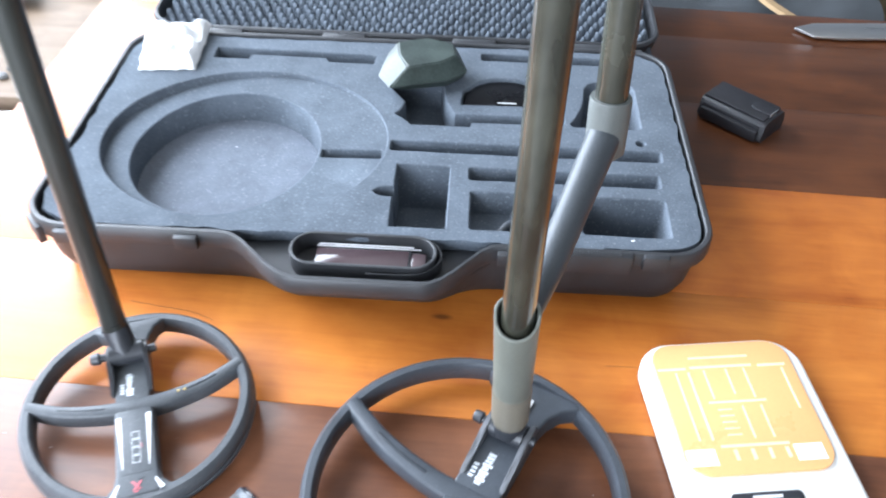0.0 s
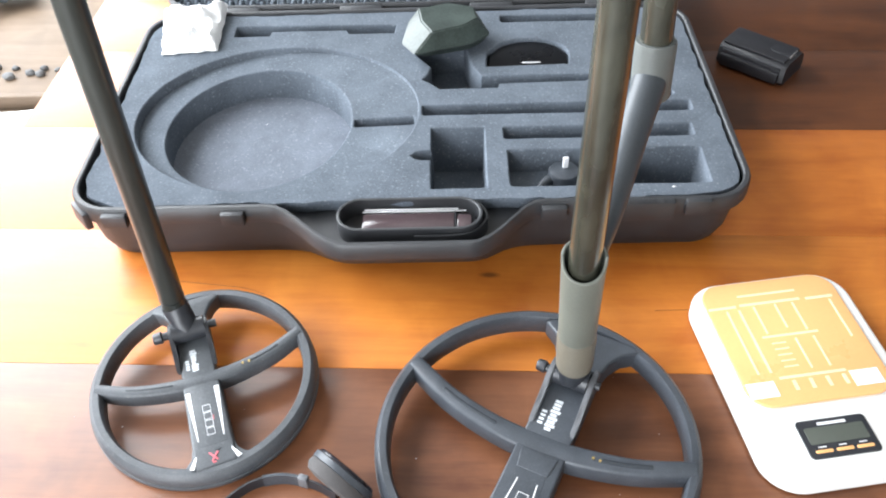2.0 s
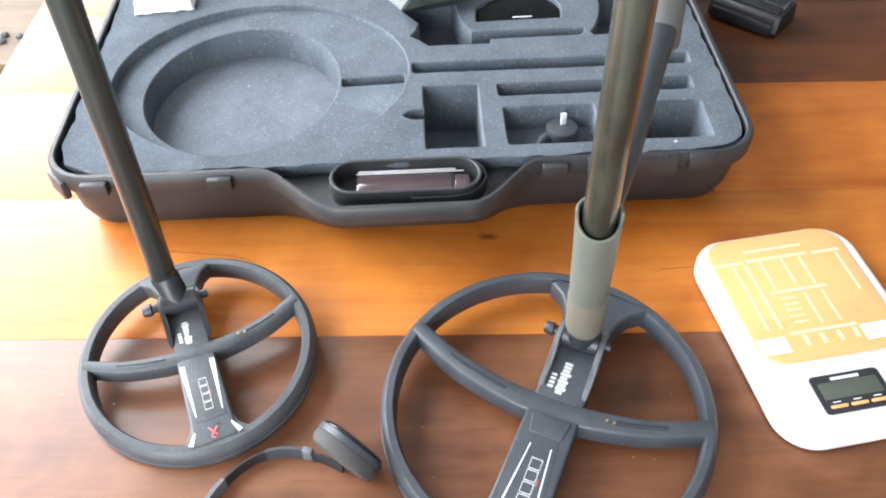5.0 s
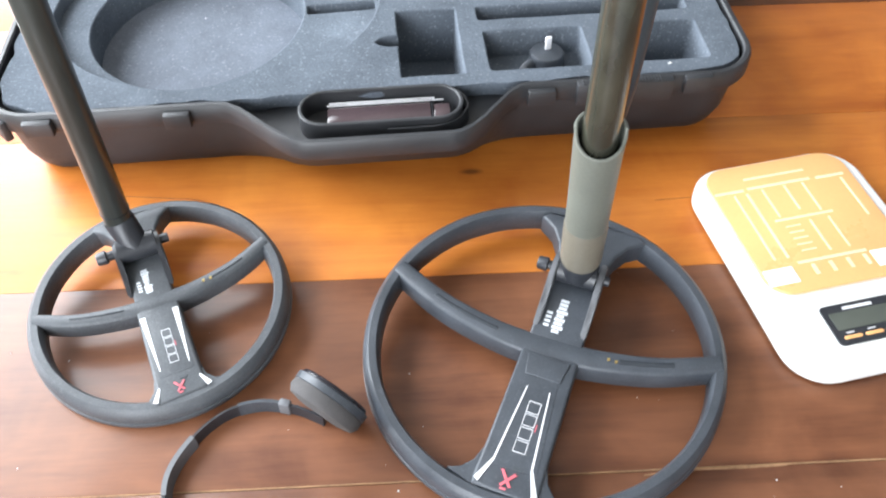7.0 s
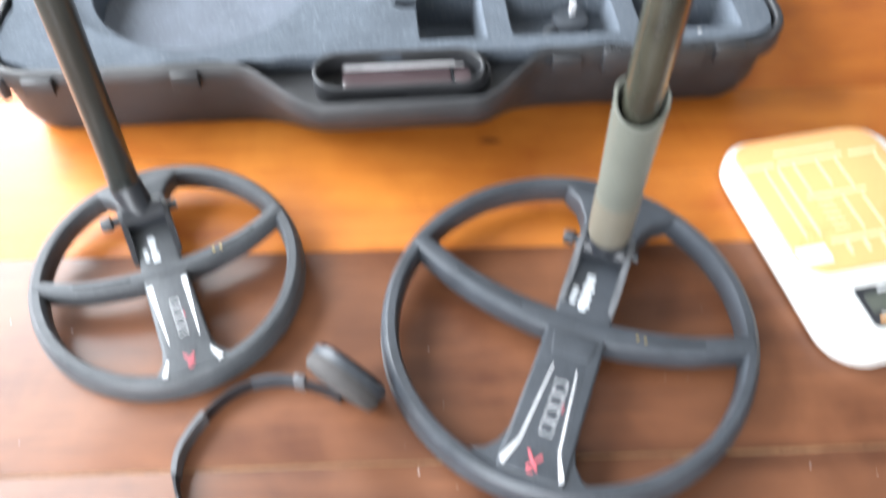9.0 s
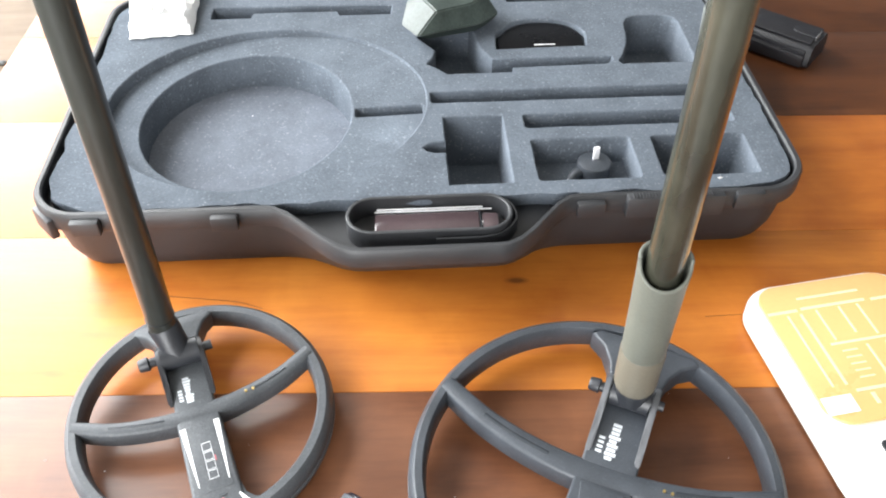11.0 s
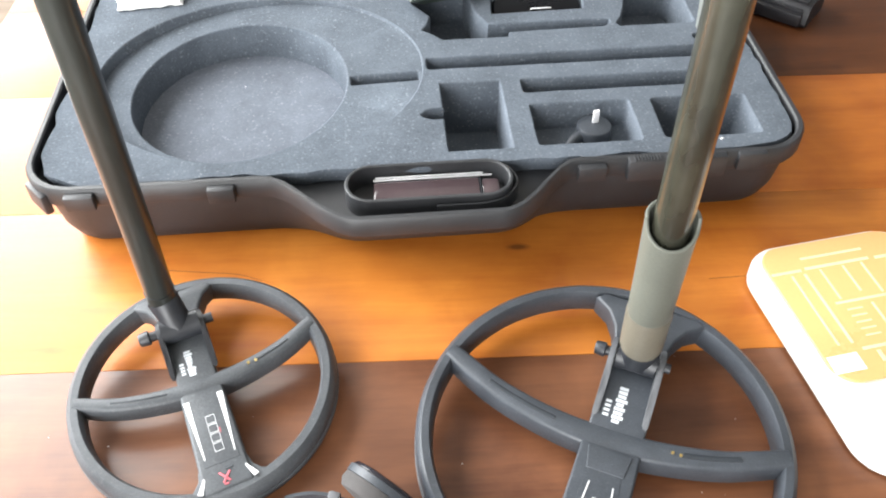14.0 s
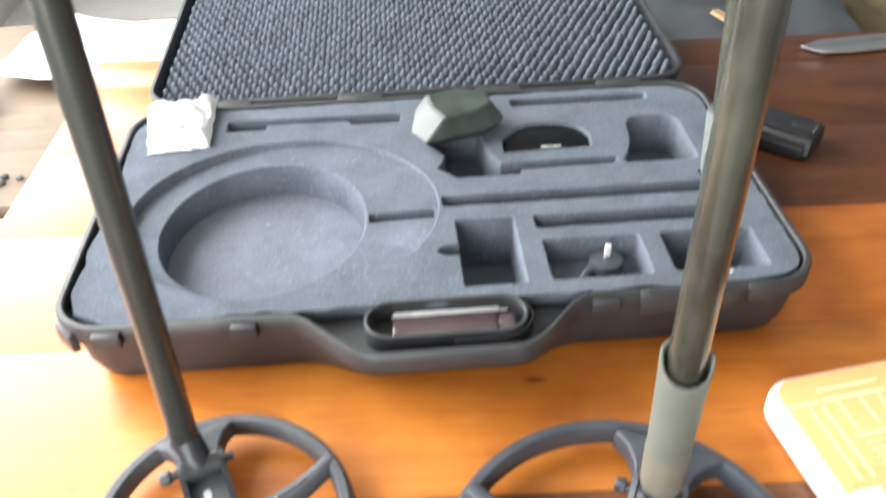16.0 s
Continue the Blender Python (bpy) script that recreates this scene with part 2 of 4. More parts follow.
def box(bm, x0, x1, y0, y1, z0, z1, bevel=0.0, segments=2):
    r = bmesh.ops.create_cube(bm, size=1, matrix=Matrix.LocRotScale(((x0 + x1) / 2, (y0 + y1) / 2, (z0 + z1) / 2), None, (x1 - x0, y1 - y0, z1 - z0)))
    if bevel:
        es = list({e for v in r["verts"] for e in v.link_edges})
        bmesh.ops.bevel(bm, geom=es, offset=bevel, segments=segments, affect="EDGES", profile=0.5)


def boxbm(*a, **k):
    bm = bmesh.new()
    box(bm, *a, **k)
    return bm


def rounded(x0, x1, y0, y1, r, n=6):
    """A rounded rectangle, counter-clockwise."""
    pts = []
    for cx, cy, a0 in ((x1 - r, y1 - r, 0), (x0 + r, y1 - r, 90), (x0 + r, y0 + r, 180), (x1 - r, y0 + r, 270)):
        for i in range(n + 1):
            a = radians(a0 + 90 * i / n)
            pts.append((cx + r * math.cos(a), cy + r * math.sin(a)))
    return pts


def ellipse(cx, cy, a, b, n=64):
    return [(cx + a * math.cos(2 * math.pi * i / n), cy + b * math.sin(2 * math.pi * i / n)) for i in range(n)]


def offset(pts, d):
    """The loop moved outwards by d along its corner normals."""
    out, n = [], len(pts)
    for i in range(n):
        p, a, b = Vector(pts[i]), Vector(pts[i - 1]), Vector(pts[(i + 1) % n])
        t1, t2 = (p - a).normalized(), (b - p).normalized()
        nn = Vector((t1.y, -t1.x)) + Vector((t2.y, -t2.x))
        nn = nn / max(0.4, nn.length_squared / 2) if nn.length > 1e-6 else Vector((t1.y, -t1.x))
        out.append(tuple(p + nn * d))
    return out


def loft(bm, rings, close_start=False, close_end=False, cyclic=True):
    """Skin a row of equal rings of 3D points."""
    vs = [[bm.verts.new(p) for p in ring] for ring in rings]
    n = len(vs[0])
    for a, b in zip(vs, vs[1:]):
        for i in range(n if cyclic else n - 1):
            j = (i + 1) % n
            bm.faces.new((a[i], a[j], b[j], b[i]))
    if close_start:
        bm.faces.new(list(reversed(vs[0])))
    if close_end:
        bm.faces.new(vs[-1])
    return vs


def slab(pts, z0, z1, bevel=0.002):
    """A plate of any outline, with a rounded upper edge."""
    bm = bmesh.new()
    rings = [[(x, y, z0) for x, y in pts], [(x, y, z1 - bevel) for x, y in pts]]
    for f in (0.3, 0.7, 1.0):
        a = f * math.pi / 2
        rings.append([(x, y, z1 - bevel + bevel * math.sin(a)) for x, y in offset(pts, -bevel * (1 - math.cos(a)))])
    loft(bm, rings, True, True)
    return bm


def tube(bm, path, radius, n=14, caps=True, flat=1.0):
    """A round bar along a path; radius is one number or one for each point."""
    rings = []
    pts = [Vector(p) for p in path]
    up = Vector((0.13, 0.31, 0.94)).normalized()
    for i, p in enumerate(pts):
        d = (pts[min(i + 1, len(pts) - 1)] - pts[max(i - 1, 0)]).normalized()
        s = d.cross(up)
        s = s.normalized() if s.length > 0.05 else d.cross(Vector((1, 0, 0))).normalized()
        u = s.cross(d)
        r = radius[i] if isinstance(radius, (list, tuple)) else radius
        rings.append([tuple(p + s * r * math.cos(2 * math.pi * k / n) + u * r * flat * math.sin(2 * math.pi * k / n)) for k in range(n)])
    loft(bm, rings, caps, caps)


def tubebm(*a, **k):
    bm = bmesh.new()
    tube(bm, *a, **k)
    return bm


def curve_points(ctrl, n=8):
    """A smooth path through control points."""
    c = [Vector(p) for p in ctrl]
    c = [2 * c[0] - c[1]] + c + [2 * c[-1] - c[-2]]
    out = []
    for i in range(1, len(c) - 2):
        for k in range(n):
            t = k / n
            out.append(0.5 * (2 * c[i] + (c[i + 1] - c[i - 1]) * t + (2 * c[i - 1] - 5 * c[i] + 4 * c[i + 1] - c[i + 2]) * t * t + (3 * c[i] - c[i - 1] - 3 * c[i + 1] + c[i + 2]) * t ** 3))
    return out + [c[-2]]


def band(path, half, thick, z):
    bm = bmesh.new()
    pts = [Vector(p) for p in path]
    rings = []
    for i, p in enumerate(pts):
        dd = (pts[min(i + 1, len(pts) - 1)] - pts[max(i - 1, 0)]).normalized()
        s = Vector((dd.y, -dd.x, 0)).normalized() * thick
        rings.append([tuple(p + s + Vector((0, 0, z - half))), tuple(p + s * 0.6 + Vector((0, 0, z + half))), tuple(p - s * 0.6 + Vector((0, 0, z + half))), tuple(p - s + Vector((0, 0, z - half)))])
    loft(bm, rings, True, True)
    return bm


# ---- room ----
def wall(name, boxes, mat, label):
    bm = bmesh.new()
    for b in boxes:
        box(bm, *b)
    return single(name, bm, mat, Matrix(), label, name.split("_")[0], kind="structure")


wall("floor", [(-1.65, 2.6, -2.2, 3.4, -0.12, 0.0)], M_FLOOR, "grey worn concrete floor of the room")
# assumed ceiling out of view; its tone sets the bounced fill
wall("ceiling", [(-1.65, 2.6, -2.2, 3.4, 3.1, 3.25)], M_CEIL, "unseen ceiling, tone set for bounce light")
wall("wall_west", [(-1.8, -1.65, -2.2, 3.4, 0, 0.7), (-1.8, -1.65, -2.2, 3.4, 3.05, 3.1), (-1.8, -1.65, -2.2, -0.52, 0.7, 3.05), (-1.8, -1.65, 2.75, 3.4, 0.7, 3.05)], M_WALL, "plastered wall with a wide window opening")
# east and north walls are assumed, kept dark to limit bounced light
wall("wall_east", [(2.6, 2.75, -2.2, 3.4, 0, 3.1)], M_WALL_DARK, "unseen wall, dark grey to cut bounce light")
wall("wall_north", [(-1.8, 2.75, 3.4, 3.55, 0, 3.1)], M_WALL_DARK, "unseen wall, dark grey to cut bounce light")
# unseen wall; its opening is added to let the fill lamp in
wall("wall_south", [(-1.8, -1.65, -2.35, -2.2, 0, 3.1), (-0.45, 2.75, -2.35, -2.2, 0, 3.1), (-1.65, -0.45, -2.35, -2.2, 2.45, 3.1), (-1.65, -0.45, -2.35, -2.2, 0, 0.5)], M_WALL, "unseen plastered wall, opening added for the fill lamp")

# ---- table ----
TOP = 0.75
table = thing("table", pose(0, 0, 0, 0, 0, -2.4), "lacquered wooden table of broad orange and brown boards", "table")
BOARDS = ((-0.52, -0.3197, M_WALNUT_B), (-0.3183, -0.128, M_WALNUT), (-0.128, 0.066, M_ORANGE), (0.066, 0.262, M_ORANGE_B), (0.262, 0.45, M_RED), (0.45, 0.64, M_RED), (0.64, 0.735, M_RED))
for y0, y1, mat in BOARDS:
    x0 = -0.2 if mat == M_RED else -0.62
    part("board", boxbm(x0, 0.98, y0 + 0.0001, y1 - 0.0001, TOP - 0.035, TOP, bevel=0.0006), mat, table)
    if mat == M_RED:
        part("board", boxbm(-0.62, x0 - 0.0003, y0 + 0.0001, y1 - 0.0001, TOP - 0.035, TOP, bevel=0.0006), M_ORANGE_B, table)
part("joint", boxbm(-0.619, 0.979, -0.3196, -0.3184, TOP - 0.03, TOP + 0.0003), M_JOINT, table, "pale dust-filled joint")
part("apron", boxbm(-0.55, 0.9, -0.44, -0.415, TOP - 0.13, TOP - 0.0355, bevel=0.002), M_EDGEWOOD, table)
part("apron", boxbm(-0.55, 0.9, 0.64, 0.665, TOP - 0.13, TOP - 0.0355, bevel=0.002), M_EDGEWOOD, table)
for x in (-0.56, 0.84):
    for y in (-0.45, 0.61):
        part("leg", boxbm(x, x + 0.07, y, y + 0.07, 0, TOP - 0.0355, bevel=0.004), M_EDGEWOOD, table)


# fine dark cracks and a paler scratch in the lacquer
GRAIN = Matrix.Rotation(radians(2.4), 4, "Z")
for ctrl, width in (([(-0.333, -0.001), (-0.3256, -0.0023), (-0.2852, -0.0087), (-0.262, -0.0128), (-0.2395, -0.0224)], 0.0007), ([(0.168, -0.0552), (0.184, -0.0548), (0.2011, -0.0546), (0.209, -0.0538)], 0.0005)):
    crack = curve_points([GRAIN @ Vector((x, y, 0)) for x, y in ctrl], 6)
    part("crack", band(crack, 0.0002, width / 2, TOP + 0.0001), M_CRACK, table, "dark crack in the lacquer")
part("scratch", band(curve_points([GRAIN @ Vector((x, y, 0)) for x, y in ((0.09, -0.327), (0.1216, -0.3253), (0.16, -0.3275), (0.1963, -0.3284))], 6), 0.0002, 0.0007, TOP + 0.0001), M_JOINT, table, "pale worn scratch")


# ---- carrying case ----
FZ = 0.8276
case = thing("carrying_case", pose(-0.081, 0.235, TOP), "open black plastic carrying case lying on the table", "case")
# outlines in case metres: origin under the case's middle
CX, CY = -0.081, 0.235


def case_outline(grow, bulge, r=0.05, front_grow=None):
    """The rim's outline, with the trapezoid bulge for the handle in front."""
    x0, x1, y0, y1 = -0.367 - grow, 0.361 + grow, -0.21 - (grow if front_grow is None else front_grow), 0.2 + grow
    pts = rounded(x0, x1, y0, y1, r + max(grow, -0.02), 7)
    cut = pts[:24]
    ease = [(0.0, 0.0), (0.12, 0.03), (0.26, 0.16), (0.42, 0.4), (0.6, 0.68), (0.76, 0.88), (0.9, 0.98), (1.0, 1.0)]
    front = [(-0.152 + 0.09 * u, y0 - v * bulge) for u, v in ease] + [(0.138 - 0.078 * u, y0 - v * bulge) for u, v in reversed(ease)]
    return cut + front + pts[24:]


tub = bmesh.new()
loft(tub, [[(x, y, 0.0) for x, y in case_outline(-0.027, 0.012, 0.05, -0.02)], [(x, y, 0.006) for x, y in case_outline(-0.023, 0.02, 0.05, -0.017)],
           [(x, y, 0.022) for x, y in case_outline(-0.016, 0.038, 0.05, -0.012)], [(x, y, 0.062) for x, y in case_outline(-0.008, 0.056)],
           [(x, y, 0.062) for x, y in case_outline(-0.013, 0.05)], [(x, y, 0.010) for x, y in case_outline(-0.03, 0.02)]], True, True)
part("tub", tub, M_CASE, case)
rim = bmesh.new()
prof = [(-0.0125, 0.060), (-0.001, 0.060), (0.0, 0.0625), (0.0, 0.078), (-0.002, 0.0805), (-0.006, 0.0805), (-0.0075, 0.079), (-0.0075, 0.064)]
loft(rim, [[(x, y, z) for x, y in case_outline(g, 0.06)] for g, z in prof + prof[:1]])
bmesh.ops.remove_doubles(rim, verts=rim.verts, dist=0.00005)
part("rim", rim, M_CASE, case)
# small clips and hinge blocks along the rim
for x, y, w in ((-0.31, -0.214, 0.026), (-0.186, -0.214, 0.024), (0.148, -0.214, 0.026)):
    part("latch_clip", boxbm(x - w / 2, x + w / 2, y - 0.004, y + 0.004, 0.062, 0.078, bevel=0.0015), M_CASE, case)
hook = bmesh.new()
box(hook, -0.015, 0.015, -0.004, 0.004, 0.05, 0.072, bevel=0.002)
bmesh.ops.transform(hook, matrix=pose(-0.353, -0.194, 0, 0, 0, -48), verts=hook.verts)
part("corner_hook", hook, M_CASE, case)
latch = part("latch", boxbm(0.181, 0.272, -0.217, -0.207, 0.058, 0.082, bevel=0.002), M_CASE, case, "ribbed black latch plate")
for i in range(26):
    part("rib", boxbm(0.186 + i * 0.0029, 0.1874 + i * 0.0029, -0.216, -0.2085, 0.0815, 0.0832, bevel=0.0004), M_CASE, latch)
part("latch_clip", boxbm(0.283, 0.31, -0.215, -0.207, 0.062, 0.081, bevel=0.002), M_CASE, case)
# deck between the foam and the bulge, and the stadium-shaped grip opening
deck = [(-0.15, -0.19), (0.14, -0.19), (0.125, -0.207), (0.085, -0.24), (0.058, -0.256), (-0.058, -0.256), (-0.085, -0.243), (-0.125, -0.207)]
part("handle_deck", slab(list(reversed(deck)), 0.05, 0.06, 0.0005), M_CASE, case)


def stadium_wall(x0, x1, y0, y1, z0, z1, thick):
    bm = bmesh.new()
    r = (y1 - y0) / 2
    o, i = rounded(x0, x1, y0, y1, r - 0.0002, 10), rounded(x0 + thick, x1 - thick, y0 + thick, y1 - thick, r - thick - 0.0002, 10)
    loft(bm, [[(x, y, z0) for x, y in o], [(x, y, z1 - 0.0008) for x, y in o], [(x, y, z1) for x, y in offset(o, -0.0008)], [(x, y, z1) for x, y in offset(i, 0.0008)], [(x, y, z1 - 0.0008) for x, y in i], [(x, y, z0) for x, y in i]])
    return bm


part("grip_collar", stadium_wall(-0.076, 0.074, -0.247, -0.198, 0.058, 0.081, 0.0035), M_CASE, case)
lip = [(0.004, -0.2505, 0), (0.03, -0.2505, 0), (0.05, -0.2495, 0), (0.066, -0.243, 0), (0.0765, -0.229, 0), (0.0775, -0.217, 0), (0.071, -0.203, 0), (0.055, -0.1955, 0), (0.03, -0.1945, 0), (0.004, -0.1945, 0)]
part("grip_lip", band(curve_points(lip, 5), 0.0085, 0.0014, 0.0665), M_CASE, case)
tray = thing("clear_box", pose(CX - 0.001, CY - 0.222, TOP + 0.0602), "mauve glossy plastic box in the grip opening", "box")
part("body", boxbm(-0.05, 0.046, -0.021, 0.014, 0.0, 0.008, bevel=0.002), M_MAUVE, tray)
part("edge_strip", boxbm(-0.05, 0.058, 0.0146, 0.0156, 0.0075, 0.0092, bevel=0.0003), M_BRIGHT, tray, "bright silver edge strip")
part("edge_strip", boxbm(-0.048, 0.05, 0.0174, 0.0184, 0.0075, 0.0096, bevel=0.0003), M_BRIGHT, tray, "bright silver edge strip")

part("end_piece", boxbm(0.0475, 0.064, -0.013, 0.012, 0.0, 0.008, bevel=0.003), M_MAUVE, tray)
part("divider", boxbm(0.0462, 0.0472, -0.016, 0.014, 0.0, 0.0088), M_BLACK, tray)
# lid with convoluted foam, open behind the case
lid = part("lid", bmesh.new(), M_CASE, case, "open lid lined with spiked grey foam")
LID = Matrix.Translation((0.0, 0.209, 0.05)) @ Matrix.Rotation(radians(1.5), 4, "X")
lid.matrix_basis = LID
lb = bmesh.new()
o = rounded(-0.362, 0.36, 0.006, 0.42, 0.05, 7)
loft(lb, [[(x, y, -0.03) for x, y in offset(o, -0.03)], [(x, y, -0.02) for x, y in offset(o, -0.012)], [(x, y, 0.024) for x, y in o], [(x, y, 0.028) for x, y in offset(o, -0.002)], [(x, y, 0.028) for x, y in offset(o, -0.006)], [(x, y, 0.0) for x, y in offset(o, -0.009)]], True, True)
lid.data = finish(lb, "lid", M_CASE)
PITCH = 0.0148
verts, faces = [], []
for j in range(27):
    for i in range(47):
        cx = -0.34 + PITCH * (i + 0.5 * (j % 2)) + random.uniform(-0.0006, 0.0006)
        cy = 0.026 + PITCH * 0.97 * j
        if cx > 0.342:
            continue
        h = 0.021 * random.uniform(0.9, 1.05)
        b = len(verts)
        lean = random.uniform(-0.0008, 0.0008)
        prof = ((0.0072, 0.0), (0.0062, 0.35), (0.0046, 0.72), (0.0026, 0.95))
        for r, f in prof:
            for k in range(8):
                a = math.pi * k / 4
                verts.append((cx + lean * f + r * math.cos(a), cy + r * math.sin(a), 0.006 + h * f))
        verts.append((cx + lean, cy, 0.006 + h))
        for q in range(3):
            for k in range(8):
                faces.append((b + q * 8 + k, b + q * 8 + (k + 1) % 8, b + q * 8 + 8 + (k + 1) % 8, b + q * 8 + 8 + k))
        faces += [(b + 24 + k, b + 24 + (k + 1) % 8, b + 32) for k in range(8)]
me = bpy.data.meshes.new("spiked_foam")
n0 = len(verts)
verts += [(-0.352, 0.014, 0.0065), (0.35, 0.014, 0.0065), (0.35, 0.412, 0.0065), (-0.352, 0.412, 0.0065)]
faces.append((n0, n0 + 1, n0 + 2, n0 + 3))
me.from_pydata(verts, [], faces)
me.materials.append(M_FOAM)
me.polygons.foreach_set("use_smooth", [True] * len(me.polygons))
ob = new("spiked_foam", me)
ob.parent = lid
tagged(ob, "grey convoluted foam with rows of soft spikes", kind="stuff")
part("hinge_bar", tubebm([(-0.33, 0.2065, 0.071), (0.33, 0.2065, 0.071)], 0.005, n=10), M_CASE, case)
for x in (-0.25, -0.08, 0.1, 0.26):
    part("hinge_knuckle", boxbm(x - 0.03, x + 0.03, 0.2, 0.214, 0.066, 0.079, bevel=0.003), M_CASE, case)

# ---- foam insert ----
foam = thing("foam_insert", pose(0, 0, 0), "grey foam insert with cut-out compartments in the case", "foam insert")


def ragged(pts, amount, step=0.008):
    """The loop cut into short steps and made slightly uneven."""
    out = []
    for i, p in enumerate(pts):
        q = pts[(i + 1) % len(pts)]
        d = math.dist(p, q)
        k = max(1, int(d / step))
        for s in range(k):
            x, y = p[0] + (q[0] - p[0]) * s / k, p[1] + (q[1] - p[1]) * s / k
            e = noise.noise((x * 45, y * 45, 3.1)) * amount
            out.append((x + e, y + noise.noise((x * 45, y * 45, 9.7)) * amount))
    return out


def region(bm, outer, holes, z):
    """A flat face at height z with holes."""
    edges = []
    for loop in [outer] + holes:
        vs = [bm.verts.new((x, y, z)) for x, y in loop]
        edges += [bm.edges.new((vs[i], vs[(i + 1) % len(vs)])) for i in range(len(vs))]
    bmesh.ops.triangle_fill(bm, use_beauty=True, use_dissolve=False, edges=edges)


SOFT = 0.0016


def pocket_walls(bm, loop, z0, z1, floor=True):
    """Walls from the soft upper edge down to the pocket's floor."""
    rings = [[(x, y, z0) for x, y in offset(loop, SOFT)], [(x, y, z0 - SOFT * 0.3) for x, y in offset(loop, SOFT * 0.35)], [(x, y, z0 - SOFT) for x, y in loop], [(x, y, z1) for x, y in offset(loop, -0.001)]]
    loft(bm, rings)
    if floor:
        region(bm, offset(loop, -0.001), [], z1)


OUT_OVAL = ellipse(-0.243, 0.197, 0.166, 0.144, 80)
IN_OVAL = ellipse(-0.264, 0.183, 0.109, 0.117, 72)
H_SLOT = ragged(rounded(-0.151, -0.081, 0.171, 0.186, 0.002, 2), 0.0004)
SQUARE = [(-0.061, 0.054), (-0.001, 0.054), (-0.001, 0.16), (-0.061, 0.16), (-0.061, 0.119), (-0.072, 0.119), (-0.079, 0.116), (-0.083, 0.111), (-0.079, 0.106), (-0.072, 0.103), (-0.061, 0.103)]
POCKET_A = rounded(0.024, 0.121, 0.055, 0.117, 0.003, 2)
POCKET_B = rounded(0.144, 0.236, 0.056, 0.117, 0.003, 2)
SLOT_A = rounded(0.021, 0.235, 0.138, 0.16, 0.003, 2)
SLOT_B = rounded(-0.072, 0.243, 0.186, 0.206, 0.003, 2)
CAVITY = [(-0.073, 0.261), (-0.062, 0.252), (-0.052, 0.24), (0.019, 0.24), (0.021, 0.249), (0.126, 0.251), (0.134, 0.258), (0.134, 0.266), (0.0, 0.266), (-0.012, 0.29), (-0.02, 0.345), (-0.09, 0.345), (-0.08, 0.315), (-0.062, 0.288), (-0.066, 0.272)]
DISC_HOLE = [(0.007, 0.287), (0.11, 0.29), (0.113, 0.318)] + [(0.0625 + 0.048 * math.cos(radians(a)), 0.318 + 0.034 * math.sin(radians(a))) for a in range(15, 180, 15)] + [(0.009, 0.32)]
WEST = [(0.144, 0.25), (0.222, 0.25), (0.226, 0.254), (0.226, 0.336), (0.221, 0.347), (0.21, 0.352), (0.178, 0.352), (0.168, 0.346), (0.163, 0.335), (0.161, 0.312), (0.156, 0.288), (0.148, 0.268), (0.141, 0.256)]
LONG_L = [(-0.325, 0.372), (-0.278, 0.372), (-0.276, 0.383), (-0.176, 0.383), (-0.172, 0.373), (-0.112, 0.373), (-0.11, 0.394), (-0.325, 0.398)]
LONG_R = rounded(0.03, 0.204, 0.394, 0.411, 0.003, 2)
PIN = ellipse(0.222, 0.222, 0.0055, 0.0055, 16)
fb = bmesh.new()
outline = ragged(rounded(-0.4355, 0.269, 0.036, 0.426, 0.046, 8), 0.0045)
deep = [(SQUARE, 0.764), (POCKET_A, 0.797), (POCKET_B, 0.768), (SLOT_A, 0.805), (SLOT_B, 0.805), (CAVITY, 0.782), (DISC_HOLE, 0.776), (WEST, 0.775), (LONG_L, 0.806), (LONG_R, 0.806), (PIN, 0.81)]
deep = [(ragged(p, 0.0007, 0.01), z) for p, z in deep]
region(fb, outline, [offset(p, SOFT) for p, z in deep] + [offset(OUT_OVAL, SOFT)], FZ)
loft(fb, [[(x, y, FZ) for x, y in outline], [(x, y, FZ - 0.004) for x, y in offset(outline, 0.001)], [(x, y, FZ - 0.03) for x, y in offset(outline, -0.009)]])
bmesh.ops.remove_doubles(fb, verts=fb.verts, dist=0.00003)
part("foam_block", fb, M_FOAM, foam)
for p, z in deep:
    cb = bmesh.new()
    pocket_walls(cb, p, FZ, z)
    bmesh.ops.remove_doubles(cb, verts=cb.verts, dist=0.00003)
    part("compartment", cb, M_FOAM, foam)
SHELF = FZ - 0.013
rb = bmesh.new()
pocket_walls(rb, OUT_OVAL, FZ, SHELF, floor=False)
region(rb, offset(OUT_OVAL, -0.001), [offset(IN_OVAL, SOFT), offset(H_SLOT, SOFT)], SHELF)
bmesh.ops.remove_doubles(rb, verts=rb.verts, dist=0.00003)


def slope(bm, low):
    """The recess runs out towards its right end."""
    for v in bm.verts:
        if low < v.co.z < FZ - 0.006:
            v.co.z += 0.0115 * max(0.0, min(1.0, (v.co.x + 0.409) / 0.332))


slope(rb, 0.79)
recess = part("coil_recess", rb, M_FOAM, foam, "shallow oval recess in the foam")
rb = bmesh.new()
pocket_walls(rb, IN_OVAL, SHELF, 0.7795, floor=False)
slope(rb, 0.79)
part("coil_well", rb, M_FOAM, recess, "deep round well in the foam")
# separate floor face, so its brightness can be painted in
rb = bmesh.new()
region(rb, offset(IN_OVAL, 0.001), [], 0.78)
part("well_floor", rb, M_FOAM_LIT, recess, "foam floor of the well, coloured paler as if lit")
rb = bmesh.new()
pocket_walls(rb, H_SLOT, SHELF, SHELF - 0.016)
slope(rb, 0.79)
part("cable_slot", rb, M_FOAM, recess)

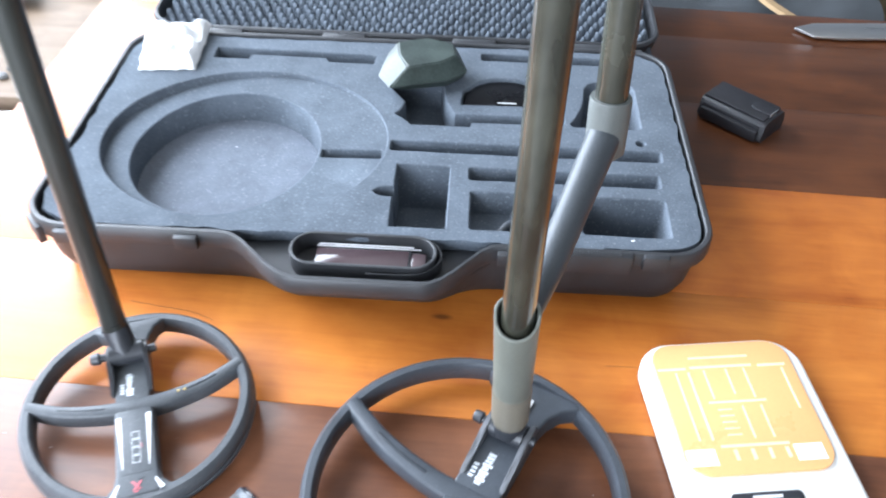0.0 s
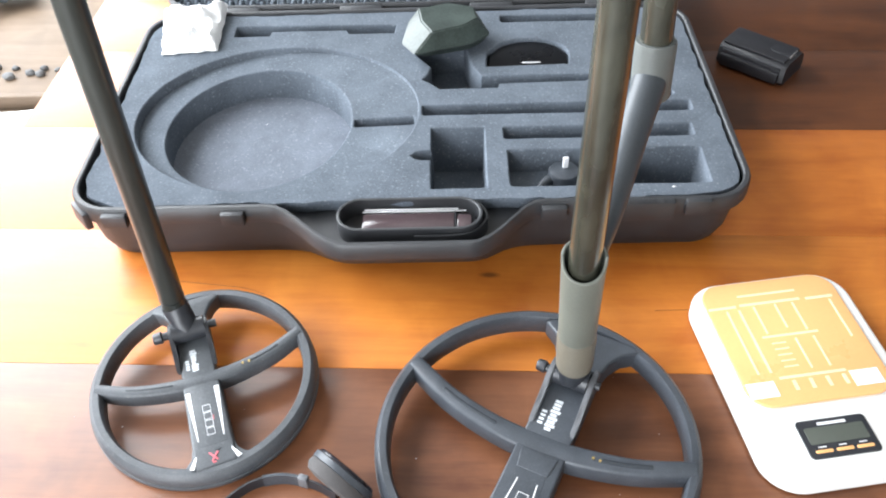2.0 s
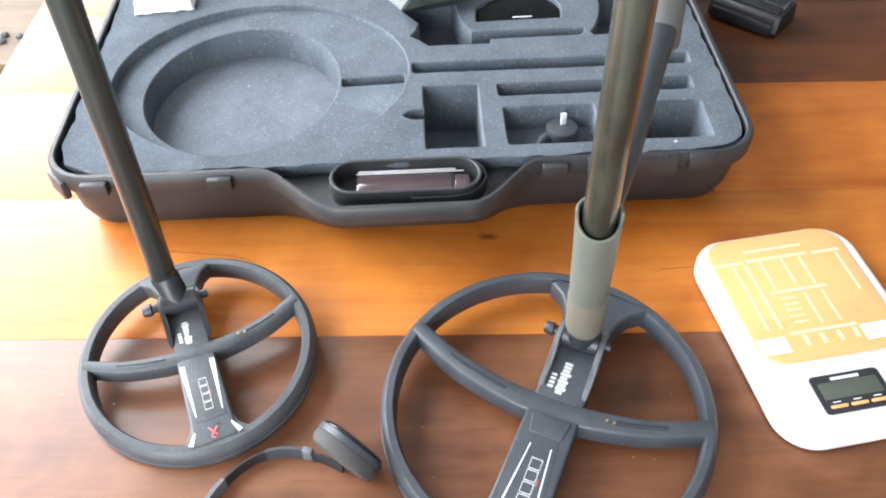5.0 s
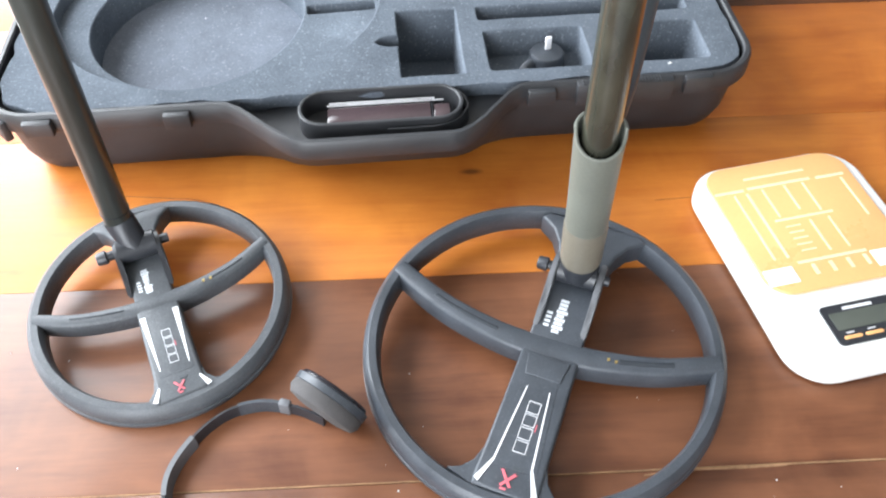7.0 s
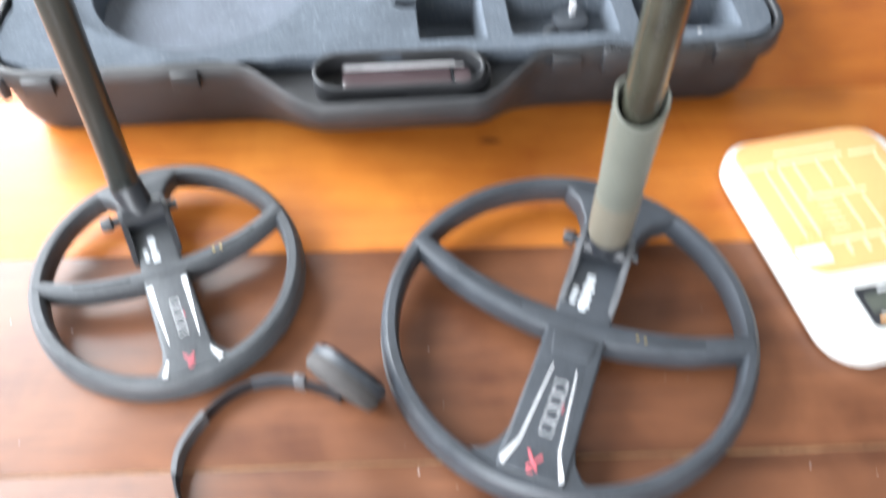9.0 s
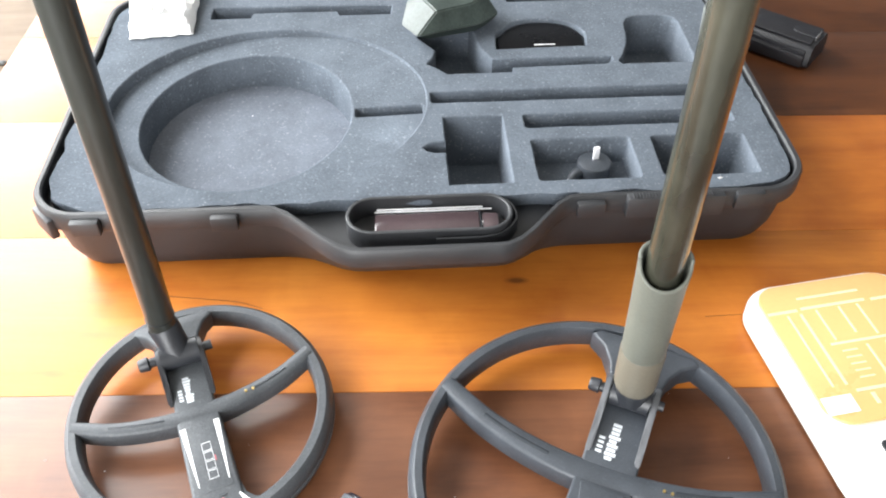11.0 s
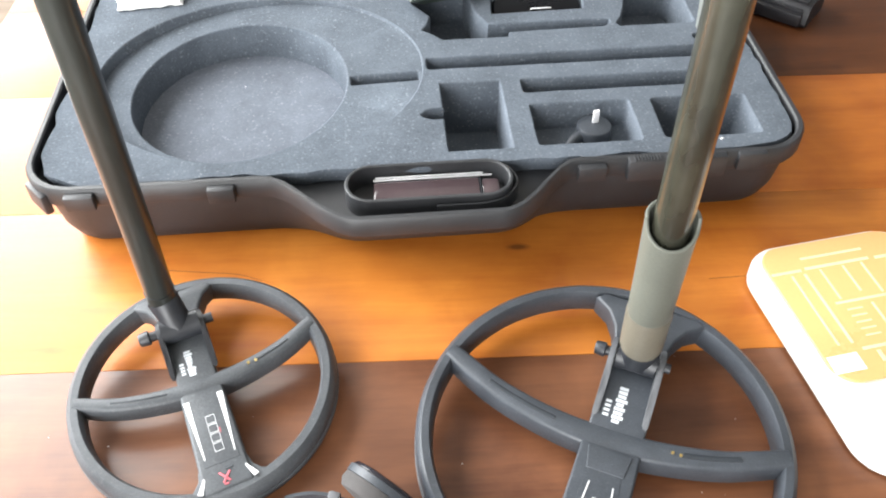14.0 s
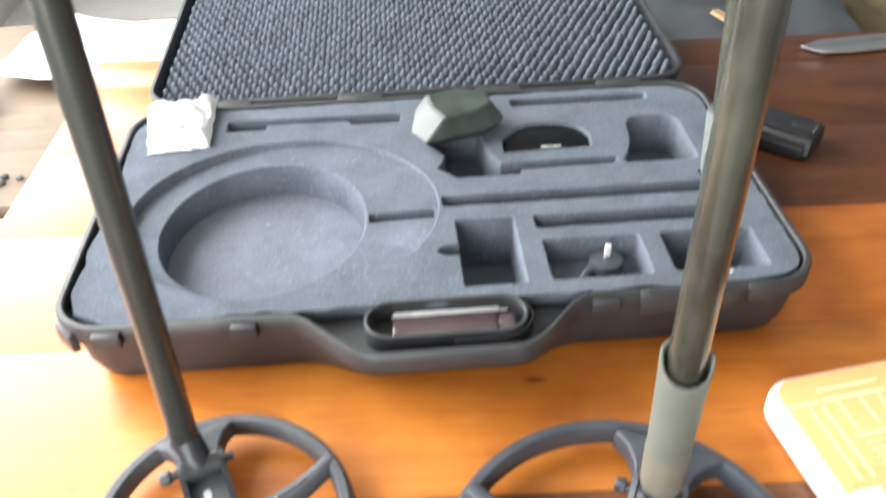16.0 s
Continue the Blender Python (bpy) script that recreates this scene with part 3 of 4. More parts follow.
# ---- metal detectors ----
def plate(pts, z0, z1, bevel=0.0025):
    return slab(pts, z0, z1, bevel)


def arm(path, width, z0, z1):
    """A flat bar along a curved path, with rounded upper edges."""
    bm = bmesh.new()
    pts = [Vector((p[0], p[1], 0)) for p in path]
    rings = []
    for i, p in enumerate(pts):
        d = (pts[min(i + 1, len(pts) - 1)] - pts[max(i - 1, 0)]).normalized()
        s = Vector((d.y, -d.x, 0))
        w = (width[i] if isinstance(width, list) else width) / 2
        q = 0.003
        sec = [(-w, z0), (-w, z1 - q), (-w + q * 0.4, z1 - q * 0.4), (-w + q, z1), (w - q, z1), (w - q * 0.4, z1 - q * 0.4), (w, z1 - q), (w, z0)]
        rings.append([(p.x + s.x * a, p.y + s.y * a, z) for a, z in sec])
    loft(bm, rings, True, True)
    return bm


def bars(parent, boxes, mat, name, label=""):
    for b in boxes:
        part(name, boxbm(*b, bevel=0.0001, segments=1), mat, parent, label)


def coil(det, r, width, shift):
    """A round search coil with two curved arms and a stem, lying on the table; its stem runs along y."""
    k = r / 0.14
    shade = M_COIL if r > 0.12 else M_COIL_WORN
    ring = bmesh.new()
    h = 0.023 * (0.6 + 0.4 * k)
    prof = [(r - width, 0.003), (r - width + 0.001, h - 0.003), (r - width + 0.003, h), (r - 0.005, h), (r - 0.0015, h - 0.003), (r, h - 0.009), (r, 0.0082), (r - 0.0011, 0.0074), (r - 0.0011, 0.0064), (r + 0.0006, 0.0056), (r + 0.0006, 0.002), (r - 0.003, 0.0), (r - width + 0.002, 0.0)]
    n = 96
    loft(ring, [[(a * math.cos(2 * math.pi * i / n), a * math.sin(2 * math.pi * i / n), z) for i in range(n)] for a, z in prof + prof[:1]])
    bmesh.ops.remove_doubles(ring, verts=ring.verts, dist=0.00003)
    part("coil_ring", ring, shade, det)
    half = [(r - width * 0.7, 0.19 * r), (0.62 * r, 0.055 * r), (0.3 * r, -0.02 * r)]
    path = curve_points([(-x, y, 0) for x, y in half] + [(0, -0.042 * r, 0)] + [(x, y, 0) for x, y in half[::-1]], 8)
    mid = len(path) / 2
    spoke = part("crossbar", arm(path, [0.0145 * k + 0.006 * k * (1 - abs(i - mid) / mid) for i in range(len(path))], 0.005, h + 0.0014), shade, det)
    part("crossbar_inlay", arm(path[7:18], 0.007 * k, h + 0.001, h + 0.0022), M_INLAY, spoke, "smooth shiny inlay")
    part("crossbar_inlay", arm(path[-14:-6], 0.008 * k, h + 0.001, h + 0.0022), M_INLAY, spoke, "smooth shiny inlay")
    for a in (0.0, 0.006):
        part("contact_pin", tubebm([(0.36 * r + a, -0.006 * r, h), (0.36 * r + a, -0.006 * r, h + 0.0026)], 0.0012, n=8), M_GOLD, spoke)
    w = 0.021 * k
    upper = part("upper_stem", plate([(-w, -0.02 * k), (w, -0.02 * k), (w, 0.082 * k), (w + 0.0035 * k, 0.096 * k), (w + 0.011 * k, 0.109 * k), (w + 0.024 * k, 0.1185 * k), (w + 0.018 * k, 0.125 * k), (-w - 0.018 * k, 0.125 * k), (-w - 0.024 * k, 0.1185 * k), (-w - 0.011 * k, 0.109 * k), (-w - 0.0035 * k, 0.096 * k), (-w, 0.082 * k)], 0.004, h + 0.0012), shade, det)
    lower = part("lower_stem", plate([(-w - 0.001, -0.012 * k), (-w - 0.002, -0.09 * k), (-w - 0.003, -0.12 * k), (-w - 0.002, -0.128 * k), (w + 0.002, -0.128 * k), (w + 0.003, -0.12 * k), (w + 0.002, -0.09 * k), (w + 0.001, -0.012 * k)], 0.004, h + 0.0014), shade, det)
    for sx in (-1, 1):
        web = [(w - 0.004, -0.095 * k), (w + 0.003, -0.1 * k), (w + 0.006 * k, -0.11 * k), (w + 0.013 * k, -0.118 * k), (w + 0.022 * k, -0.122 * k), (w - 0.004, -0.13 * k)]
        loop = [(sx * x, y) for x, y in web]
        part("web", plate(list(reversed(loop)) if sx == 1 else loop, 0.004, h - 0.0006, 0.0012), shade, lower)
    top, down = h + 0.0014, 0.0095 if r > 0.12 else 0.0
    panel = part("name_panel", plate([(-0.012 * k, -0.03 * k), (-0.018 * k, -0.1 * k - down), (0.018 * k, -0.1 * k - down), (0.012 * k, -0.03 * k)], top - 0.001, top + 0.0003, 0.0002), shade, lower)
    # white stripes that run down both edges and flare outwards
    z = top + 0.0003
    for sx in (-1, 1):
        if r > 0.12:
            pts = [(0.0082, -0.034), (0.009, -0.034), (0.0145, -0.096), (0.0225, -0.1135), (0.0193, -0.1162), (0.0132, -0.0975)]
        else:
            pts = [(0.0145, -0.022), (0.0205, -0.022), (0.0155, -0.092), (0.0145, -0.092)]
        loop = [(sx * x * k, y * k - down) for x, y in pts]
        part("stripe", slab(loop if sx == 1 else list(reversed(loop)), z - 0.0012, z + 0.0003, 0.00005), M_STRIPE, lower, "white printed stripe")
        if r < 0.12:
            loop = [(sx * x * k, y * k) for x, y in ((0.02, -0.112), (0.021, -0.110), (0.03, -0.124), (0.025, -0.126))]
            part("stripe", slab(loop if sx == 1 else list(reversed(loop)), top - 0.0004, top + 0.0004, 0.00005), M_STRIPE, lower)
    # plain outlined blocks where the maker's name stands
    for i in range(4):
        y0, y1, x0, x1, e = (-0.087 + i * 0.0108) * k - down, (-0.0775 + i * 0.0108) * k - down, -0.0035 * k, 0.0058 * k, 0.00045 * k
        for b in ((x0, x0 + e, y0, y1), (x1 - e, x1, y0, y1), (x0 + e, x1 - e, y0, y0 + e), (x0 + e, x1 - e, y1 - e, y1)):
            part("print_bar", boxbm(*b, z - 0.0004, z + 0.0003), M_STRIPE, lower)
    part("print_mark", boxbm(0.0068 * k, 0.0076 * k, -0.068 * k - down, -0.062 * k - down, z - 0.0004, z + 0.0004), M_RED_PRINT, lower)
    yy = -0.0085 if r > 0.12 else -0.007
    for pts in ([(-0.0065, -0.103), (-0.0045, -0.1025), (0.004, -0.114), (0.002, -0.1145)], [(0.0035, -0.1035), (0.0055, -0.1045), (-0.003, -0.115), (-0.0045, -0.114)], [(-0.0035, -0.1155), (0.001, -0.1155), (0.001, -0.117), (-0.003, -0.117)]):
        loop = [(x * k, (y + yy) * k) for x, y in pts]
        part("print_mark", slab(list(reversed(loop)), z - 0.0006, z + 0.0004, 0.00005), M_RED_PRINT, lower, "small red printed mark")
    part("print_bar", boxbm(0.001 * k, 0.0085 * k, (-0.1015 + yy) * k, (-0.0985 + yy) * k, z - 0.0006, z + 0.0003), M_ARM, lower)
    if r > 0.12:
        part("panel_frame", plate([(-0.0165, -0.016), (-0.0135, -0.034), (0.0135, -0.034), (0.0165, -0.016)], top - 0.001, top + 0.0009, 0.0006), shade, lower)
    # sticker with plain bars
    for i in range(9):
        wbar = random.uniform(0.0045, 0.0092) * k
        y = (0.008 + i * 0.0037) * k
        part("sticker_bar", boxbm(-0.004 * k - wbar * 0.3, -0.004 * k + wbar * 0.7, y, y + 0.0027 * k, h + 0.0008, h + 0.0016), M_STICKER, upper)
    for i in range(4):
        part("sticker_bar", boxbm(-0.0135 * k, -0.009 * k, (0.012 + i * 0.004) * k, (0.0142 + i * 0.004) * k, h + 0.0008, h + 0.0016), M_STICKER, upper)
    # hinge ears, cross bolt and its knob
    for sx in (-1, 1):
        ear = bmesh.new()
        side = [(0.004, 0.0), (0.012, 0.004), (0.028, 0.007), (0.046, 0.0165), (0.06, 0.0185), (0.071, 0.0145), (0.08, 0.0)]
        a, b = sx * (0.0165 if r > 0.12 else 0.0145), sx * (0.0215 if r > 0.12 else 0.019)
        loft(ear, [[(a, y * k + 0.004, h + zz) for y, zz in side], [(b, y * k + 0.004, h + zz) for y, zz in side]], True, True)
        bmesh.ops.bevel(ear, geom=list(ear.edges), offset=0.001, segments=2, affect="EDGES")
        part("hinge_ear", ear, M_EAR if r > 0.12 else M_BLACK, upper, "worn grey hinge ear")
    py, pz = 0.058 * k + 0.004, h + 0.0115
    bolt = part("hinge_bolt", tubebm([(-0.026, py, pz), (0.026, py, pz)], 0.004, n=12), M_BLACK, upper)
    knob = bmesh.new()
    tube(knob, [(-0.0245, py, pz), (-0.0255, py, pz), (-0.032, py, pz), (-0.0335, py, pz)], [0.0045, 0.006, 0.0054, 0.0044], n=12)
    part("wing_knob", knob, M_BLACK, bolt)
    kn = bmesh.new()
    tube(kn, [(-0.0155, py, pz), (0.0155, py, pz)], 0.0105, n=20)
    part("hinge_knuckle", kn, M_BLACK, upper)
    for ob in (upper, lower):
        ob.location.x = shift
    return Vector((shift, py, pz))


small = thing("metal_detector", pose(-0.2735, -0.1485, TOP + 0.0083, 4.6, 0, 0) @ pose(0, 0, 0, 0, 0, 19.4), "black metal detector rod on a smaller round grey coil", "metal detector", "metal detectors on the table")
foot = small.matrix_world @ coil(small, 0.1055, 0.0135, -0.003)


def world_tube(det, name, path, radius, mat, label="", n=20, parent=None):
    inv_m = det.matrix_world.inverted()
    return part(name, tubebm([inv_m @ Vector(p) for p in path], radius, n=n), mat, parent or det, label)


LEFT_LOW, LEFT_TOP = Vector((-0.3035, -0.0942, 0.815)), Vector((-0.2988, -0.0885, 1.36))
world_tube(small, "rod_socket", [foot, foot + (LEFT_LOW - foot) * 0.3, LEFT_LOW, LEFT_LOW + Vector((0, 0, 0.012))], [0.0105, 0.0118, 0.0126, 0.0121], M_BLACK)
world_tube(small, "rod", [foot + (LEFT_LOW - foot) * 0.6, LEFT_LOW, LEFT_TOP], 0.0115, M_ROD, "straight black carbon rod")

large = thing("metal_detector", pose(0.032, -0.2215, TOP + 0.0074, 3.0, 0, 0) @ pose(0, 0, 0, 0, 0, -25.8), "metal detector with olive rods on a larger round grey coil", "metal detector", "metal detectors on the table")
foot = large.matrix_world @ coil(large, 0.1415, 0.0135, 0.0085)
S0, S1 = foot + Vector((0.0005, 0.001, 0.006)), Vector((0.0615, -0.182, 0.975))
inv_l = large.matrix_world.inverted()
world_tube(large, "rod_socket", [foot, foot + (S1 - S0).normalized() * 0.02], [0.0125, 0.014], M_BLACK)


tag = inv_l @ Vector((0.083, -0.136, 0.782))
part("sticker", boxbm(tag.x - 0.0055, tag.x + 0.0055, tag.y - 0.007, tag.y + 0.007, 0.0238, 0.0264, bevel=0.0003), M_PAPER, large, "small white sticker on the coil")


def sleeve(a, b, r0, r1, cut, face):
    """A tube whose mouth is cut low on the side that looks along face."""
    bm = bmesh.new()
    ax = (b - a).normalized()
    s = ax.cross(Vector(face)).normalized()
    u = s.cross(ax)
    n, m = 32, 14
    length = (b - a).length
    outer, inner = [], []
    for j in range(m + 1):
        f = j / m
        ro, ri = [], []
        for i in range(n):
            th = 2 * math.pi * i / n
            front = max(0.0, math.cos(th)) ** 0.62
            top = length - cut * front
            p = a + ax * (top * f)
            r = r0 + (r1 - r0) * f ** 1.5
            o = s * math.sin(th) - u * -math.cos(th)
            ro.append(tuple(p + o * r))
            ri.append(tuple(p + o * (r - 0.0022)))
        outer.append(ro)
        inner.append(ri)
    loft(bm, outer + inner[::-1])
    mouth = [(Vector(o) + Vector(i)) / 2 for o, i in zip(outer[-1], inner[-1])]
    tube(bm, mouth + mouth[:1], 0.0014, n=8)
    return bm


sl = sleeve(S0 + (S1 - S0).normalized() * 0.018, S1 - (S1 - S0).normalized() * 0.017, 0.0157, 0.0176, 0.0145, (-0.15, -1, 0.1))
bmesh.ops.transform(sl, matrix=inv_l, verts=sl.verts)
sleeve_ob = part("sleeve", sl, M_SLEEVE, large, "grey-green plastic sleeve")
sd = (S1 - S0).normalized()
world_tube(large, "ferrule", [S0 + sd * 0.013, S0 + sd * 0.016, S0 + sd * 0.056, S0 + sd * 0.058], [0.0157, 0.0163, 0.0167, 0.016], M_FERRULE, n=28)
DARK_TOP = Vector((0.0648, -0.1745, 1.36))
world_tube(large, "rod", [S0 + sd * 0.09, S1 - sd * 0.036, DARK_TOP], 0.0127, M_CAMO, "shiny olive camouflage rod", n=28)
COL0, COL1 = Vector((0.1345, -0.018, 0.985)), Vector((0.1335, -0.0125, 1.04))
# the arm's darker blue-grey is painted shade on the sleeve's plastic
world_tube(large, "brace_arm", [tuple(p) for p in curve_points([S1 + Vector((0.004, 0.016, -0.05)), Vector((0.086, -0.13, 0.955)), Vector((0.112, -0.068, 0.985)), COL0 + (COL1 - COL0) * 0.45], 5)], [0.0115 + 0.00022 * i for i in range(16)], M_ARM, n=18)
world_tube(large, "collar", [COL0, COL0 + (COL1 - COL0) * 0.1, COL1 + (COL0 - COL1) * 0.05, COL1], [0.012, 0.0172, 0.0175, 0.0168], M_COLLAR, n=24)
world_tube(large, "upper_rod", [COL0 + (COL1 - COL0) * 0.4, COL1, COL1 + (COL1 - COL0).normalized() * 0.22], 0.0135, M_CAMO, "second olive camouflage rod", n=24)

# ---- kitchen scale ----
scale = thing("kitchen_scale", pose(0.289, -0.148, TOP, 0, 0, 8.0), "white kitchen scale with an orange weighing plate", "scale")
body = slab(rounded(-0.079, 0.085, -0.113, 0.1185, 0.035, 8), 0.003, 0.019, 0.005)
part("body", body, M_WHITE, scale)
pl = part("weighing_plate", slab(rounded(-0.066, 0.072, -0.036, 0.1135, 0.022, 8), 0.0185, 0.0215, 0.001), M_SCALEORANGE, scale, "orange plate printed with pale lines and tables")
PRINT = [(-0.03, 0.03, 0.094, 0.0965), (-0.032, 0.03, 0.082, 0.085), (0.036, 0.064, 0.081, 0.084), (-0.064, -0.036, 0.081, 0.084), (-0.026, 0.03, 0.04, 0.0425), (-0.03, 0.034, -0.0085, -0.0055),
         (-0.036, -0.0335, 0.0, 0.078), (0.058, 0.060, 0.03, 0.078), (-0.048, -0.046, 0.0, 0.078), (0.004, 0.006, 0.0, 0.036), (0.022, 0.024, 0.0, 0.036), (-0.02, -0.018, 0.045, 0.08), (0.002, 0.004, 0.05, 0.08), (0.02, 0.022, 0.045, 0.08)]
PRINT += [(-0.02, -0.006, 0.032 - 0.007 * i, 0.0335 - 0.007 * i) for i in range(5)] + [(-0.02 + 0.016 * i, -0.0165 + 0.016 * i, -0.022, -0.011) for i in range(4)]
for b in PRINT:
    part("print_bar", boxbm(*b, 0.0212, 0.0218), M_SOFTPRINT, pl)
for x in (-0.064, 0.036):
    part("print_block", boxbm(x, x + 0.027, -0.026, -0.009, 0.0212, 0.0219), M_PAPER, pl)
dp = part("display_panel", slab(rounded(-0.037, 0.027, -0.0915, -0.0535, 0.004, 4), 0.0185, 0.0203, 0.0004), M_BLACK, scale, "black display panel with three orange buttons")
part("lcd", slab(rounded(-0.032, 0.022, -0.078, -0.0615, 0.001, 2), 0.0198, 0.0207, 0.0001), M_LCD, dp)
part("print_bar", boxbm(-0.018, 0.008, -0.0598, -0.057, 0.0199, 0.0206), M_STRIPE, dp)
for i in range(3):
    x = -0.031 + i * 0.0185
    part("button", slab(rounded(x, x + 0.0155, -0.0868, -0.0838, 0.0012, 3), 0.0198, 0.0212, 0.0005), M_SCALEORANGE, dp)
    part("print_bar", boxbm(x + 0.004, x + 0.011, -0.0815, -0.0805, 0.0199, 0.0206), M_STRIPE, dp)
for x in (-0.06, 0.06):
    for y in (-0.09, 0.09):
        part("foot", tubebm([(x, y, 0.0), (x, y, 0.0035)], 0.008, n=16), M_BLACK, scale)

# ---- headphones ----
phones = thing("headphones", pose(-0.17, -0.31, TOP), "black wireless back-band headphones lying on the table", "headphones")


BAND = [(-0.141, -0.264), (-0.163, -0.252), (-0.19, -0.246), (-0.217, -0.253), (-0.24, -0.275), (-0.253, -0.303), (-0.249, -0.333), (-0.232, -0.356), (-0.206, -0.372), (-0.178, -0.376)]
bp = curve_points([(x + 0.17, y + 0.31, 0) for x, y in BAND], 7)
part("headband", band(bp, 0.0058, 0.0015, 0.0064), M_BLACK, phones)
part("headband_pad", band(bp[27:39], 0.0062, 0.0032, 0.0068), M_EAR, phones, "thicker middle of the band")
for seg in (bp[10:19], bp[-13:-4]):
    part("adjuster", band(seg, 0.0064, 0.0022, 0.007), M_COIL, phones, "ribbed sliding adjuster")


for q in (9, -7):
    c, d = bp[q], (bp[q + 1] - bp[q - 1]).normalized()
    cl = bmesh.new()
    box(cl, -0.0045, 0.0045, -0.0032, 0.0032, 0.0005, 0.0145, bevel=0.0014)
    bmesh.ops.transform(cl, matrix=Matrix.Translation(c) @ Matrix.Rotation(math.atan2(d.y, d.x), 4, "Z"), verts=cl.verts)
    part("band_clip", cl, M_EAR, phones)


def earcup(centre, normal, r, depth, buttons):
    bm = bmesh.new()
    nrm = Vector(normal).normalized()
    rot = nrm.to_track_quat("Z", "X").to_matrix().to_4x4()
    mm = Matrix.Translation(centre) @ rot
    n = 36
    prof = [(0.0, -depth * 0.5), (r * 0.6, -depth * 0.5), (r * 0.9, -depth * 0.42), (r, -depth * 0.2), (r * 0.98, depth * 0.05)]
    pad = bmesh.new()
    loft(pad, [[tuple(mm @ Vector((max(a, 0.0005) * math.cos(2 * math.pi * i / n), max(a, 0.0005) * math.sin(2 * math.pi * i / n), z))) for i in range(n)] for a, z in prof], True, True)
    cup = part("ear_pad", pad, M_PAD, phones, "soft black foam ear pad")
    prof = [(r * 0.93, depth * 0.02), (r * 0.95, depth * 0.22), (r * 0.95, depth * 0.36), (r * 0.9, depth * 0.46), (r * 0.78, depth * 0.5), (0.0005, depth * 0.52)]
    shell = bmesh.new()
    loft(shell, [[tuple(mm @ Vector((a * math.cos(2 * math.pi * i / n), a * math.sin(2 * math.pi * i / n), z))) for i in range(n)] for a, z in prof], True, True)
    sh = part("ear_shell", shell, M_SHELL, phones, "glossy black ear cup shell")
    ring = bmesh.new()
    prof = [(r * 0.94, depth * 0.04), (r * 1.0, depth * 0.07), (r * 1.0, depth * 0.31), (r * 0.94, depth * 0.35)]
    loft(ring, [[tuple(mm @ Vector((a * math.cos(2 * math.pi * i / n), a * math.sin(2 * math.pi * i / n), z))) for i in range(n)] for a, z in prof])
    part("ear_ring", ring, M_COIL, sh)
    up = (Vector((0, 0, 1)) - nrm * nrm.z).normalized()
    side = nrm.cross(up)
    for i in range(buttons):
        a = radians(-8 + i * 12)
        d = up * math.cos(a) - side * math.sin(a)
        m3 = Matrix((nrm.cross(d), d, nrm)).transposed().to_4x4()
        bb = boxbm(-0.0026, 0.0026, -0.0012, 0.0012, -0.0028, 0.0028, bevel=0.0006)
        bmesh.ops.transform(bb, matrix=Matrix.Translation(Vector(centre) + d * r * 1.004 + nrm * depth * 0.19) @ m3, verts=bb.verts)
        part("button", bb, M_EAR, sh)
    if buttons:
        m3 = Matrix((side, up, nrm)).transposed().to_4x4()
        for x0, x1, y in ((-0.016, 0.004, 0.009), (0.0, 0.013, -0.014)):
            bb = boxbm(x0, x1, y, y + 0.0022, -0.0006, 0.0006, bevel=0.0004)
            bmesh.ops.transform(bb, matrix=Matrix.Translation(Vector(centre) + nrm * depth * 0.522) @ m3, verts=bb.verts)
            part("face_bar", bb, M_ARM, sh)


earcup((0.034, 0.05, 0.0275), (0.64, 0.74, 0.3), 0.0305, 0.022, 0)
earcup((0.022, -0.0765, 0.032), (0.2, -0.97, 0.02), 0.0318, 0.026, 5)
part("ear_hook", tubebm(curve_points([(0.042, -0.066, 0.026), (0.052, -0.06, 0.034), (0.055, -0.055, 0.041), (0.05, -0.055, 0.04)], 5), 0.0022, n=8), M_BLACK, phones)

# ---- loose things on and in the case ----
plug = thing("charger_plug", pose(0.0855, 0.0965, 0.7972, 0, 0, 10), "small round dark charger plug with a steel connector", "plug")
pb = bmesh.new()
tube(pb, [(0, 0, 0), (0, 0, 0.002), (0, 0, 0.0145), (0, 0, 0.017), (0, 0, 0.0175)], [0.0155, 0.0175, 0.0175, 0.016, 0.0145], n=32)
part("plug_body", pb, M_COIL, plug)
part("connector", boxbm(-0.001, 0.0052, 0.002, 0.0052, 0.017, 0.0315, bevel=0.0008), M_BRIGHT, plug, "flat steel connector")
stub = bmesh.new()
tube(stub, curve_points([(-0.012, -0.002, 0.008), (-0.022, -0.006, 0.008), (-0.034, -0.016, 0.0045)], 5), [0.007, 0.0068, 0.0066, 0.0064, 0.006, 0.0056, 0.0052, 0.0048, 0.0045, 0.0044, 0.0044], n=12)
part("cable_stub", stub, M_COIL, plug)

unit = thing("control_unit", pose(0, 0, 0), "black glossy rounded unit sunk in the foam", "electronic unit")
part("housing", slab(offset(DISC_HOLE, -0.0004), 0.7765, 0.8235, 0.004), M_GLOSS, unit)
# highlight on the unit's front edge, modelled as a bright strip
part("glint_strip", slab(rounded(0.052, 0.076, 0.2985, 0.3005, 0.0008, 3), 0.8225, 0.8243, 0.0004), M_BRIGHT, unit, "thin painted glint on the front edge")

# green faceted cover resting over the foam
cov = thing("battery_cover", pose(-0.046, 0.335, FZ, 0, 0, 8) @ Matrix.Scale(0.94, 4), "dark green camouflage plastic cover resting on the foam", "cover")
cb = bmesh.new()
base = [(-0.04, 0.0), (-0.03, -0.02), (0.03, -0.014), (0.05, 0.0), (0.048, 0.028), (0.012, 0.044), (-0.034, 0.036)]
